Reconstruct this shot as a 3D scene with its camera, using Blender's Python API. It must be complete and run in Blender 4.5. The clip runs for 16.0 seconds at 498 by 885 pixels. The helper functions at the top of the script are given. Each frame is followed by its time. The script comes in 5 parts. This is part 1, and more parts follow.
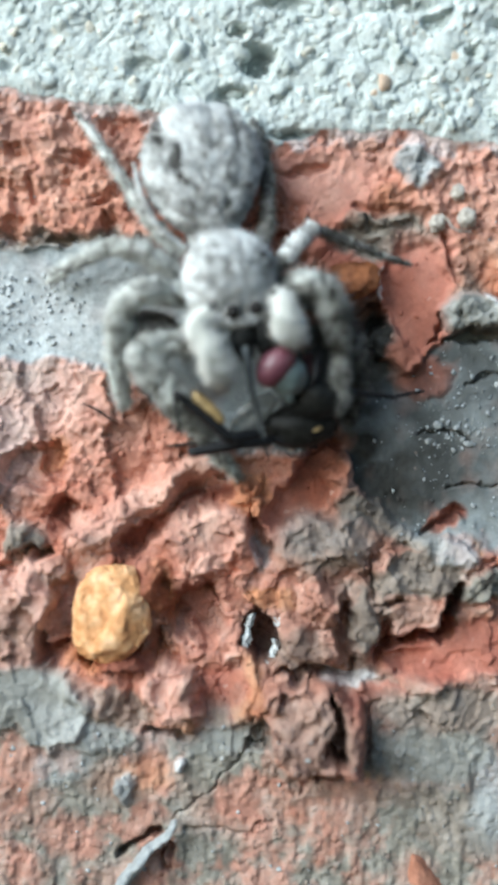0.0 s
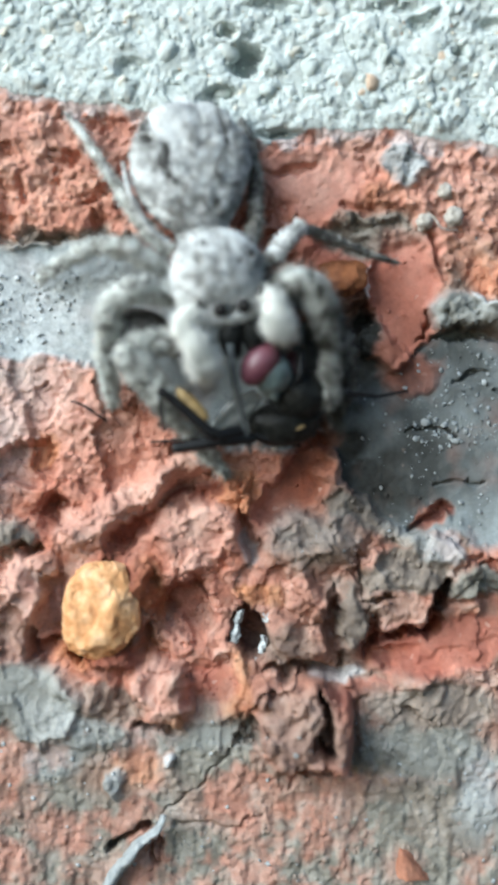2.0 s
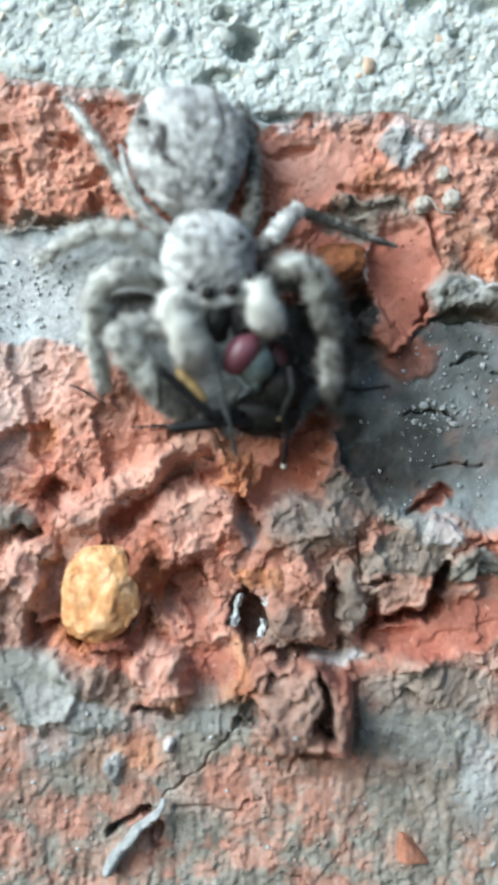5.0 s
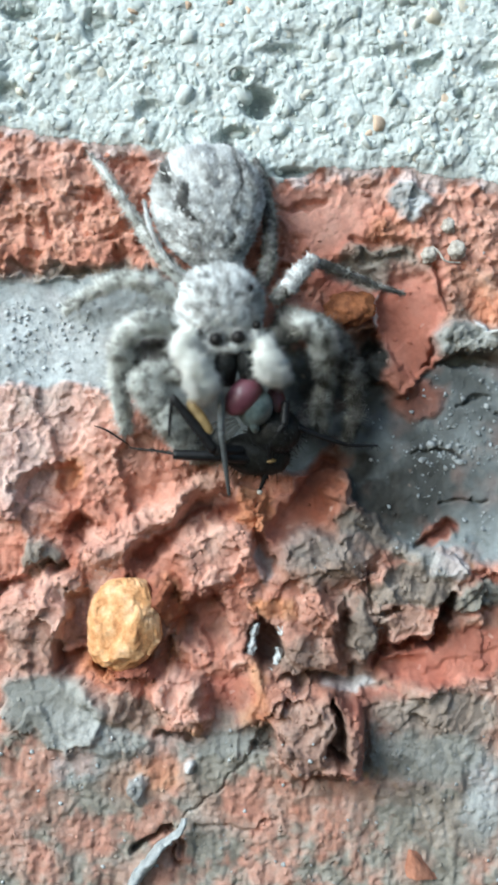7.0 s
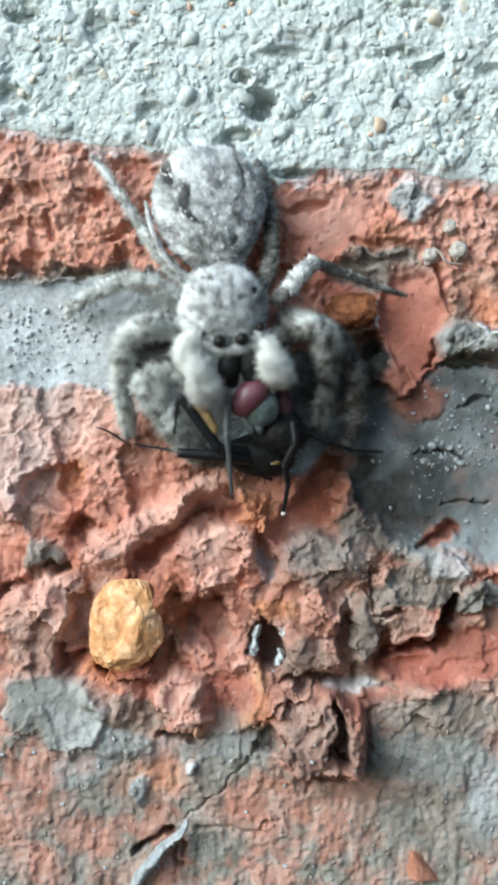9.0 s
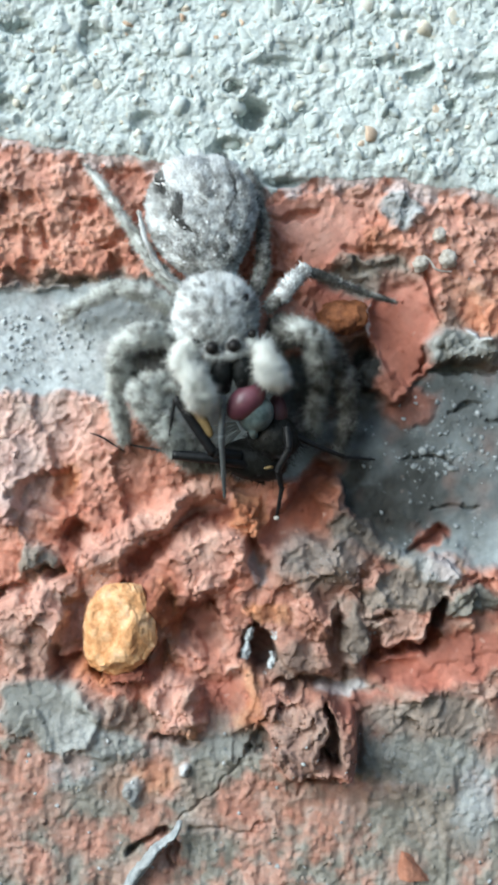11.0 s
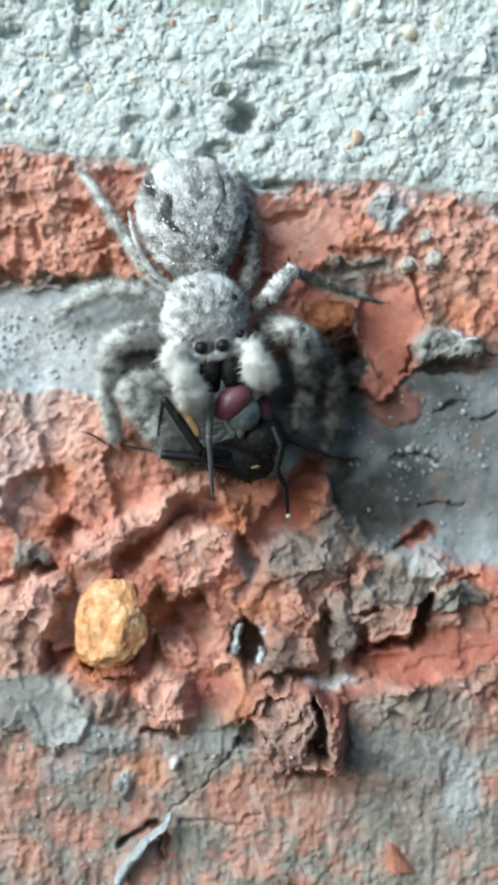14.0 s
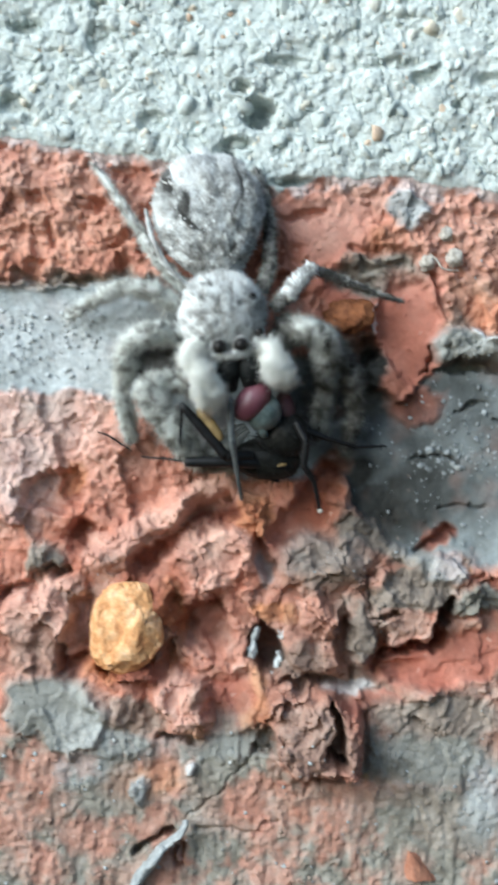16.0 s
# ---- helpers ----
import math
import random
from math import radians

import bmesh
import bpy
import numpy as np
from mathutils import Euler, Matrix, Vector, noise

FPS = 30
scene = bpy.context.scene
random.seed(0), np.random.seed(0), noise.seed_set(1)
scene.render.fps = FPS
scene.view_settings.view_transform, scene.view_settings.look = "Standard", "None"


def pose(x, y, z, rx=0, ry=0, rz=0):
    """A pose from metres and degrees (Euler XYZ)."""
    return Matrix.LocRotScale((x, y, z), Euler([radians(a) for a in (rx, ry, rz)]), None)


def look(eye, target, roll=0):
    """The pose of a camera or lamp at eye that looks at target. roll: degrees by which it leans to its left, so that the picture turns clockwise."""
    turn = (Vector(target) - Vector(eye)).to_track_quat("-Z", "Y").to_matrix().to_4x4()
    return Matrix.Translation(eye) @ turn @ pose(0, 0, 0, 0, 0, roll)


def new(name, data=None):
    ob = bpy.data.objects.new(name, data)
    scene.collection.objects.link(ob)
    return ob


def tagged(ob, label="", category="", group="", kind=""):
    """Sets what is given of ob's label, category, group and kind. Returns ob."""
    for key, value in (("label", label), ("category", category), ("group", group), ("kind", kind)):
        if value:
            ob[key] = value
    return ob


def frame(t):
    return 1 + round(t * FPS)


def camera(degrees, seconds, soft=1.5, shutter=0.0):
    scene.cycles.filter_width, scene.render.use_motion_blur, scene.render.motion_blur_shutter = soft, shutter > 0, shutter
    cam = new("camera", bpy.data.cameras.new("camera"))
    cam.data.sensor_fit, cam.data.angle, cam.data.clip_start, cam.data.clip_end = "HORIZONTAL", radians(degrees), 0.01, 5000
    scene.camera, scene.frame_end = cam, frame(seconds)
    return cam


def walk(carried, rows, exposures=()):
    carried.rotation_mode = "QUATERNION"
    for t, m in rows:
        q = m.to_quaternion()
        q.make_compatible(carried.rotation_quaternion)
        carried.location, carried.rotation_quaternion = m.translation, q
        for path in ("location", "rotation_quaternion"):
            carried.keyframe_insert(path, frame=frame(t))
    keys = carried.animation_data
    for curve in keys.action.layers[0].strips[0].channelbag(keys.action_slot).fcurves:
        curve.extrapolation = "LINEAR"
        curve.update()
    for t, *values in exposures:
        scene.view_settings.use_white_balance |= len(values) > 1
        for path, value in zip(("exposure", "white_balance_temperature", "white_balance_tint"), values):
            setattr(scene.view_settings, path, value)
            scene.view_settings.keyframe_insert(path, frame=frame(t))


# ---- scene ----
# ---- camera and its way ----
cam = camera(20, 16.0, soft=3.2, shutter=0.5)
cam.data.dof.use_dof = True
cam.data.dof.focus_distance, cam.data.dof.aperture_fstop = 0.0796, 28
MM = 0.001


def cam_at(x, y, z, rx, ry, rz):
    """Camera pose from millimetres and degrees."""
    return pose(x * MM, y * MM, z * MM, rx, ry, rz)


walk(cam, [
    (0, cam_at(-0.099, -76.274, -0.816, 89.485, -0.343, 0.012)),
    (0.5, cam_at(0.141, -78.082, -0.315, 89.591, -0.346, -0.224)),
    (1, cam_at(-0.539, -78.692, 0.094, 89.596, -0.371, -0.429)),
    (1.5, cam_at(-0.863, -77.744, -0.033, 89.340, -0.365, -0.433)),
    (2, cam_at(0.366, -76.781, -0.988, 89.509, -0.310, -0.102)),
    (2.5, cam_at(1.254, -76.107, -1.854, 89.761, -0.251, 0.208)),
    (3, cam_at(0.894, -76.830, -1.537, 89.789, -0.227, 0.091)),
    (3.5, cam_at(1.854, -77.338, -2.190, 90.018, -0.246, -0.440)),
    (4, cam_at(0.877, -76.499, -2.168, 89.596, -0.195, -0.123)),
    (6.3, cam_at(0.131, -80.208, -0.513, 89.727, -0.060, -0.063)),
    (6.5, cam_at(-0.474, -81.296, -0.066, 89.896, -0.027, -0.085)),
    (7, cam_at(-0.622, -80.986, -0.236, 89.893, -0.048, -0.196)),
    (7.5, cam_at(-0.497, -80.214, -0.617, 89.815, -0.007, -0.076)),
    (8, cam_at(-0.082, -81.042, -0.576, 90.044, 0.001, 0.124)),
    (8.5, cam_at(-0.453, -80.959, -0.459, 90.004, -0.039, 0.030)),
    (11, cam_at(0.000, -82.001, 0.000, 90.004, 0.001, -0.002)),
    (11.5, cam_at(0.063, -82.089, -0.244, 90.181, 0.009, -0.024)),
    (12, cam_at(0.098, -82.406, -0.005, 90.125, 0.024, -0.032)),
    (12.5, cam_at(-0.605, -81.949, -0.197, 89.998, 0.045, -0.366)),
    (13, cam_at(0.616, -82.635, -0.343, 90.248, 0.056, 0.009)),
    (13.5, cam_at(1.874, -81.998, -1.084, 90.227, 0.065, 0.158)),
    (14, cam_at(0.547, -83.305, -0.285, 90.130, 0.038, -0.067)),
    (14.5, cam_at(0.603, -81.841, -1.258, 90.127, 0.124, 0.434)),
    (15, cam_at(1.065, -81.598, -1.244, 90.006, 0.152, 0.228)),
    (15.5, cam_at(1.825, -80.145, -0.346, 89.314, 0.173, -0.019)),
    (16, cam_at(-0.232, -81.999, -0.561, 90.352, -0.027, 0.103)),
], exposures=[(0, 0.75, 5890, 3), (2, 0.76, 5890, 3), (4, 0.83, 5890, 3), (6.5, 0.83, 5890, 3), (7.5, 0.72, 5890, 3), (16, 0.72, 5890, 3)])

# ---- daylight: bright open shade, the sky's light from above and to one side ----
world = bpy.data.worlds.new("sky")
scene.world = world
world.use_nodes = True
sky = world.node_tree.nodes.new("ShaderNodeTexSky")
sky.sky_type = "NISHITA"
sky.sun_disc = False
sky.sun_elevation, sky.sun_rotation = radians(28), radians(229)
backg = world.node_tree.nodes["Background"]
backg.inputs["Strength"].default_value = 0.085
world.node_tree.links.new(sky.outputs["Color"], backg.inputs["Color"])
sun = new("sun", bpy.data.lights.new("sun", "SUN"))
sun.data.energy, sun.data.angle, sun.data.color = 2.9, radians(48), (1.0, 0.99, 0.97)
sun.matrix_world = look((-0.72, -0.62, 0.50), (0, 0, 0))


# ---- materials ----
class Nodes:
    """Short hand for one node material."""

    def __init__(self, name, rough=0.85, spec=0.3):
        self.m = bpy.data.materials.new(name)
        self.m.use_nodes = True
        self.t = self.m.node_tree
        self.b = self.t.nodes["Principled BSDF"]
        self.b.inputs["Roughness"].default_value = rough
        self.b.inputs["Specular IOR Level"].default_value = spec
        self.co = self.t.nodes.new("ShaderNodeTexCoord").outputs["Object"]

    def put(self, socket, value):
        if isinstance(value, bpy.types.NodeSocket):
            self.t.links.new(value, socket)
        elif isinstance(value, tuple) and len(value) == 3 and socket.type == "RGBA":
            socket.default_value = (*value, 1)
        else:
            socket.default_value = value

    def mapped(self, sx, sy, sz):
        n = self.t.nodes.new("ShaderNodeMapping")
        n.inputs["Scale"].default_value = (sx, sy, sz)
        self.t.links.new(self.co, n.inputs["Vector"])
        return n.outputs["Vector"]

    def noise(self, size_mm, detail=4, rough=0.6, vec=None, distortion=0.0):
        n = self.t.nodes.new("ShaderNodeTexNoise")
        self.put(n.inputs["Vector"], vec or self.co)
        n.inputs["Scale"].default_value = 1000.0 / size_mm
        n.inputs["Detail"].default_value = detail
        n.inputs["Roughness"].default_value = rough
        n.inputs["Distortion"].default_value = distortion
        return n.outputs["Fac"]

    def cells(self, size_mm, out="Color"):
        n = self.t.nodes.new("ShaderNodeTexVoronoi")
        self.put(n.inputs["Vector"], self.co)
        n.inputs["Scale"].default_value = 1000.0 / size_mm
        return n.outputs[out]

    def ramp(self, fac, *stops):
        n = self.t.nodes.new("ShaderNodeValToRGB")
        e = n.color_ramp.elements
        while len(e) < len(stops):
            e.new(0.5)
        for el, (p, c) in zip(e, stops):
            el.position = p
            el.color = (*c, 1) if isinstance(c, tuple) else (c, c, c, 1)
        self.put(n.inputs["Fac"], fac)
        return n.outputs["Color"]

    def mix(self, fac, a, b, blend="MIX"):
        n = self.t.nodes.new("ShaderNodeMix")
        n.data_type, n.blend_type = "RGBA", blend
        self.put(n.inputs["Factor"], fac)
        self.put(n.inputs[6], a)
        self.put(n.inputs[7], b)
        return n.outputs[2]

    def maths(self, op, a, b=0.5):
        n = self.t.nodes.new("ShaderNodeMath")
        n.operation = op
        n.use_clamp = True
        self.put(n.inputs[0], a)
        self.put(n.inputs[1], b)
        return n.outputs[0]

    def attr(self, name):
        n = self.t.nodes.new("ShaderNodeAttribute")
        n.attribute_name = name
        return n.outputs["Fac"]

    def island(self):
        return self.t.nodes.new("ShaderNodeNewGeometry").outputs["Random Per Island"]

    def own(self):
        return self.t.nodes.new("ShaderNodeObjectInfo").outputs["Random"]

    def relief(self, height, strength=0.6, mm=0.1):
        n = self.t.nodes.new("ShaderNodeBump")
        n.inputs["Strength"].default_value = strength
        n.inputs["Distance"].default_value = mm * MM
        self.put(n.inputs["Height"], height)
        self.t.links.new(n.outputs["Normal"], self.b.inputs["Normal"])

    def colour(self, value):
        self.put(self.b.inputs["Base Color"], value)

    def rough(self, value):
        self.put(self.b.inputs["Roughness"], value)


def brick_material():
    n = Nodes("fired_clay", 0.8, 0.35)
    big, mid, fine = n.noise(7, 3), n.noise(1.6, 5, 0.65), n.noise(0.3, 4, 0.7)
    clay = n.ramp(mid, (0.28, (0.25, 0.095, 0.062)), (0.45, (0.45, 0.172, 0.108)), (0.58, (0.54, 0.25, 0.175)), (0.74, (0.64, 0.39, 0.31)))
    clay = n.mix(n.maths("MULTIPLY", n.ramp(big, (0.40, 0.0), (0.62, 1.0)), 0.42), clay, n.ramp(mid, (0.3, (0.40, 0.20, 0.155)), (0.7, (0.60, 0.37, 0.30))))
    clay = n.mix(n.attr("ochre"), clay, n.ramp(mid, (0.3, (0.40, 0.13, 0.045)), (0.65, (0.66, 0.31, 0.12))))
    # Dark red clay; also holds the painted shade of hollows, cracks and holes.
    clay = n.mix(n.attr("deep_shade"), clay, n.ramp(mid, (0.3, (0.085, 0.024, 0.014)), (0.7, (0.26, 0.066, 0.034))))
    clay = n.mix(n.attr("plain"), clay, n.ramp(n.noise(2.5, 5), (0.3, (0.33, 0.10, 0.066)), (0.5, (0.44, 0.155, 0.104)), (0.7, (0.54, 0.235, 0.17))))
    dust = n.ramp(mid, (0.25, (0.135, 0.122, 0.098)), (0.5, (0.245, 0.232, 0.196)), (0.72, (0.385, 0.375, 0.335)))
    clay = n.mix(n.attr("rose"), clay, n.ramp(mid, (0.3, (0.50, 0.25, 0.19)), (0.7, (0.70, 0.46, 0.37))))
    # Dust darkened on some lumps and inside the painted shade.
    dust = n.mix(n.maths("MULTIPLY", n.attr("shade_dark"), 0.8), dust, n.ramp(mid, (0.3, (0.075, 0.068, 0.055)), (0.7, (0.20, 0.185, 0.155))))
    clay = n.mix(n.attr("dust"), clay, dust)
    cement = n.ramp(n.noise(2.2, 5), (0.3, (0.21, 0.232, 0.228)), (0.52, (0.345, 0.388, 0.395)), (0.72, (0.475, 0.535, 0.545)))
    # Near-black cement stands for the shade that the spider casts here.
    cement = n.mix(n.attr("shade_dark"), cement, n.ramp(n.noise(1.4, 5), (0.3, (0.016, 0.016, 0.013)), (0.7, (0.054, 0.056, 0.052))))
    clay = n.mix(n.attr("film"), clay, cement)
    clay = n.mix(n.attr("lime"), clay, n.ramp(fine, (0.3, (0.42, 0.45, 0.46)), (0.7, (0.72, 0.75, 0.75))))
    clay = n.mix(n.maths("MULTIPLY", n.ramp(n.cells(0.22), (0.92, 0.0), (0.97, 1.0)), 0.35), clay, (0.66, 0.50, 0.42))
    clay = n.mix(0.5, clay, n.ramp(fine, (0.25, 0.62), (0.5, 1.0), (0.75, 1.25)), "MULTIPLY")
    n.colour(clay)
    n.rough(n.ramp(mid, (0.3, 0.62), (0.7, 0.9)))
    n.relief(n.mix(0.5, fine, n.noise(0.12, 3)), 0.75, 0.09)
    return n.m


def mortar_material():
    n = Nodes("lime_mortar", 0.95, 0.05)
    paste = n.ramp(n.noise(0.8, 6, 0.7), (0.26, (0.42, 0.48, 0.465)), (0.40, (0.56, 0.63, 0.605)), (0.56, (0.62, 0.685, 0.66)))
    grains = n.ramp(n.cells(0.55), (0.05, (0.36, 0.42, 0.41)), (0.3, (0.56, 0.63, 0.605)), (0.6, (0.68, 0.745, 0.72)), (0.92, (0.64, 0.63, 0.54)))
    specks = n.ramp(n.cells(0.24), (0.05, (0.34, 0.39, 0.38)), (0.35, (0.57, 0.635, 0.615)), (0.7, (0.72, 0.775, 0.755)))
    c = n.mix(0.45, n.mix(0.45, paste, grains), specks)
    # Grey that paints the shade inside the mortar's pits.
    c = n.mix(n.attr("pit_shade"), c, (0.20, 0.235, 0.235))
    fine = n.noise(0.2, 4, 0.7)
    c = n.mix(0.5, c, n.ramp(fine, (0.25, 0.62), (0.55, 0.92), (0.8, 1.0)), "MULTIPLY")
    n.colour(c)
    n.relief(n.mix(0.5, fine, n.noise(0.1, 3)), 0.55, 0.1)
    return n.m


def grain_material(single=True):
    n = Nodes("quartz_sand" if single else "fine_sand", 0.8, 0.12)
    tint = n.ramp(n.own() if single else n.island(), (0.0, (0.46, 0.52, 0.50)), (0.22, (0.54, 0.605, 0.58)), (0.45, (0.60, 0.66, 0.635)), (0.66, (0.54, 0.60, 0.57)), (0.85, (0.62, 0.665, 0.63)), (0.95, (0.68, 0.64, 0.52)), (0.985, (0.60, 0.44, 0.32)))
    n.colour(n.mix(0.5, tint, n.ramp(n.noise(0.35, 4), (0.3, 0.6), (0.7, 1.15)), "MULTIPLY"))
    n.relief(n.noise(0.14, 3), 0.5, 0.05)
    return n.m


def stone_material(name, *stops, size=0.6, rough=0.7, own=False):
    n = Nodes(name, rough, 0.35)
    c = n.ramp(n.noise(size, 5, 0.65), *stops)
    n.colour(n.mix(0.5, c, n.ramp(n.noise(size * 0.3, 4), (0.28, 0.55), (0.7, 1.2)), "MULTIPLY"))
    n.relief(n.noise(size * 0.3, 4, 0.7), 0.7, 0.1)
    return n.m


def fur_material(name, dark, mid, pale, rough=0.55):
    """Hairs and scales whose tone is laid down hair by hair."""
    n = Nodes(name, rough, 0.3)
    tone = n.maths("ADD", n.attr("tone"), n.maths("MULTIPLY", n.island(), 0.10))
    n.colour(n.ramp(tone, (0.05, dark), (0.42, mid), (0.95, pale)))
    return n.m


def skin_material(name, dark, mid, pale, rough=0.5):
    n = Nodes(name, rough, 0.4)
    tone = n.maths("ADD", n.attr("tone"), n.maths("MULTIPLY", n.noise(0.35, 4), 0.25))
    n.colour(n.ramp(tone, (0.1, dark), (0.55, mid), (1.0, pale)))
    n.relief(n.noise(0.15, 3), 0.5, 0.05)
    return n.m


def gloss_material(name, colour_a, colour_b, rough, size=0.5, metal=0.0, coat=0.0, facet=0.0, spec=0.5):
    n = Nodes(name, rough, 0.5)
    n.colour(n.ramp(n.noise(size, 4), (0.3, colour_a), (0.7, colour_b)))
    n.b.inputs["Metallic"].default_value = metal
    n.b.inputs["Specular IOR Level"].default_value = spec
    n.b.inputs["Coat Weight"].default_value = coat
    if facet:
        n.relief(n.cells(facet, "Distance"), 0.35, 0.02)
    else:
        n.relief(n.noise(size * 0.4, 3), 0.3, 0.03)
    return n.m


def wing_material():
    n = Nodes("wing_membrane", 0.3, 0.5)
    n.colour(n.ramp(n.noise(0.8, 4), (0.3, (0.05, 0.056, 0.05)), (0.7, (0.13, 0.14, 0.125))))
    n.b.inputs["Alpha"].default_value = 0.45
    n.relief(n.noise(0.5, 3), 0.5, 0.06)
    return n.m


BRICK, MORTAR, GRAIN, FINE = brick_material(), mortar_material(), grain_material(), grain_material(False)
PLAIN_BRICK = stone_material("plain_clay", (0.3, (0.30, 0.09, 0.05)), (0.7, (0.50, 0.19, 0.12)), size=3)
PEBBLE = stone_material("ochre_stone", (0.34, (0.50, 0.22, 0.085)), (0.46, (0.67, 0.35, 0.15)), (0.58, (0.79, 0.485, 0.255)), (0.72, (0.81, 0.56, 0.38)), size=1.1)
CHIP = stone_material("chip_clay", (0.3, (0.30, 0.12, 0.07)), (0.7, (0.48, 0.235, 0.155)), size=1.2)
RUSTY = stone_material("rust_stone", (0.3, (0.15, 0.05, 0.022)), (0.6, (0.42, 0.16, 0.065)), size=0.9)
LIME = stone_material("lime_crust", (0.3, (0.36, 0.40, 0.41)), (0.7, (0.66, 0.70, 0.70)), size=0.5)
PELLET = stone_material("pale_pellet", (0.3, (0.30, 0.265, 0.22)), (0.6, (0.60, 0.57, 0.51)), size=0.5)
GRIT = stone_material("cement_grit", (0.3, (0.40, 0.435, 0.44)), (0.7, (0.68, 0.72, 0.73)), size=1.3)
GRITGREY = stone_material("grey_grit", (0.3, (0.24, 0.265, 0.27)), (0.7, (0.52, 0.56, 0.57)), size=1.0)
CRUST = stone_material("grey_crust", (0.3, (0.24, 0.27, 0.28)), (0.7, (0.46, 0.49, 0.49)), size=0.7)
FUR = fur_material("spider_hair", (0.03, 0.029, 0.027), (0.345, 0.352, 0.34), (0.80, 0.825, 0.815), 0.75)
LEGFUR = fur_material("leg_hair", (0.03, 0.029, 0.023), (0.29, 0.292, 0.262), (0.76, 0.79, 0.75), 0.7)
PALPFUR = fur_material("feeler_hair", (0.24, 0.245, 0.225), (0.68, 0.70, 0.655), (0.85, 0.865, 0.825), 0.8)
PALPSKIN = skin_material("feeler_skin", (0.36, 0.36, 0.32), (0.68, 0.695, 0.65), (0.82, 0.835, 0.79), 0.8)
SKIN = skin_material("spider_skin", (0.03, 0.027, 0.024), (0.21, 0.20, 0.188), (0.62, 0.63, 0.62))
EYE = gloss_material("eye_lens", (0.003, 0.003, 0.003), (0.010, 0.008, 0.007), 0.5, spec=0.3)
JAW = gloss_material("dark_jaw", (0.003, 0.004, 0.004), (0.010, 0.012, 0.012), 0.55, spec=0.2)
FLYEYE = gloss_material("maroon_eye", (0.085, 0.022, 0.036), (0.16, 0.055, 0.075), 0.5, size=1.2, coat=0.25, facet=0.05)
# Copy of the eye for the far side, darker to paint its shade.
FLYSHADE = gloss_material("dark_maroon_eye", (0.03, 0.008, 0.010), (0.07, 0.016, 0.02), 0.5, size=1.2, facet=0.05)
FLYFACE = gloss_material("teal_face", (0.035, 0.055, 0.055), (0.17, 0.22, 0.215), 0.45, size=0.7)
FLYBODY = gloss_material("dark_chitin", (0.004, 0.004, 0.004), (0.022, 0.023, 0.020), 0.45, size=0.4, spec=0.15)
FLYLEG = gloss_material("black_leg", (0.004, 0.004, 0.005), (0.013, 0.014, 0.015), 0.5, spec=0.3)
FLYGREY = gloss_material("grey_leg", (0.05, 0.06, 0.065), (0.13, 0.15, 0.155), 0.4)
GOLD = gloss_material("golden_scale", (0.14, 0.09, 0.03), (0.34, 0.24, 0.10), 0.6)
WING = wing_material()


# ---- mesh helpers; all lengths in millimetres ----
PIVOT = {}


def part(name, geo, material, parent=None, label="", pivot=None, smooth=True):
    """One mesh object from geo = (verts, faces, slots or None, tone or None), placed in the wall's space, under parent."""
    verts, faces, slots, tone = geo
    verts = np.asarray(verts, float)
    pivot = np.array(pivot if pivot is not None else verts.mean(axis=0), float)
    me = bpy.data.meshes.new(name)
    me.from_pydata(((verts - pivot) * MM).tolist(), [], [tuple(f) for f in faces])
    for m in (material if isinstance(material, (list, tuple)) else [material]):
        me.materials.append(m)
    if slots is not None:
        me.polygons.foreach_set("material_index", np.asarray(slots, dtype=np.int32))
    if tone is not None:
        me.attributes.new("tone", "FLOAT", "POINT").data.foreach_set("value", np.asarray(tone, dtype=np.float32))
    me.polygons.foreach_set("use_smooth", np.full(len(faces), smooth))
    me.update()
    ob = new(name, me)
    base = np.zeros(3)
    if parent:
        ob.parent = parent
        base = PIVOT[parent.name]
    ob.location = ((pivot - base) * MM).tolist()
    PIVOT[ob.name] = pivot
    if label:
        tagged(ob, label)
    return ob


def holder(name, x, y, z):
    ob = new(name)
    ob.empty_display_size = 0.002
    ob.location = (x * MM, y * MM, z * MM)
    PIVOT[ob.name] = np.array((x, y, z), float)
    return ob


def hash01(i, j, seed):
    n = (i.astype(np.int64) * 374761393 + j.astype(np.int64) * 668265263 + seed * 1274126177) & 0xFFFFFFFF
    n = ((n ^ (n >> 13)) * 1274126177) & 0xFFFFFFFF
    return ((n ^ (n >> 16)) & 0xFFFFFF) / float(0xFFFFFF)


def vnoise(x, z, seed):
    i, j = np.floor(x), np.floor(z)
    u, v = x - i, z - j
    u, v = u * u * u * (u * (u * 6 - 15) + 10), v * v * v * (v * (v * 6 - 15) + 10)
    a, b = hash01(i, j, seed), hash01(i + 1, j, seed)
    c, d = hash01(i, j + 1, seed), hash01(i + 1, j + 1, seed)
    return (a * (1 - u) + b * u) * (1 - v) + (c * (1 - u) + d * u) * v


def fbm(x, z, size, octaves=4, seed=1, gain=0.5):
    """Noise about 0, roughly -1 to 1."""
    total, amp, norm = 0.0, 1.0, 0.0
    px, pz = x / size + 17.3, z / size - 9.1
    for k in range(octaves):
        total = total + amp * (vnoise(px, pz, seed + 31 * k) * 2 - 1)
        norm += amp
        amp *= gain
        px, pz = px * 1.62 - pz * 1.18 + 5.2, px * 1.18 + pz * 1.62 + 1.7
    return total / norm * 1.5


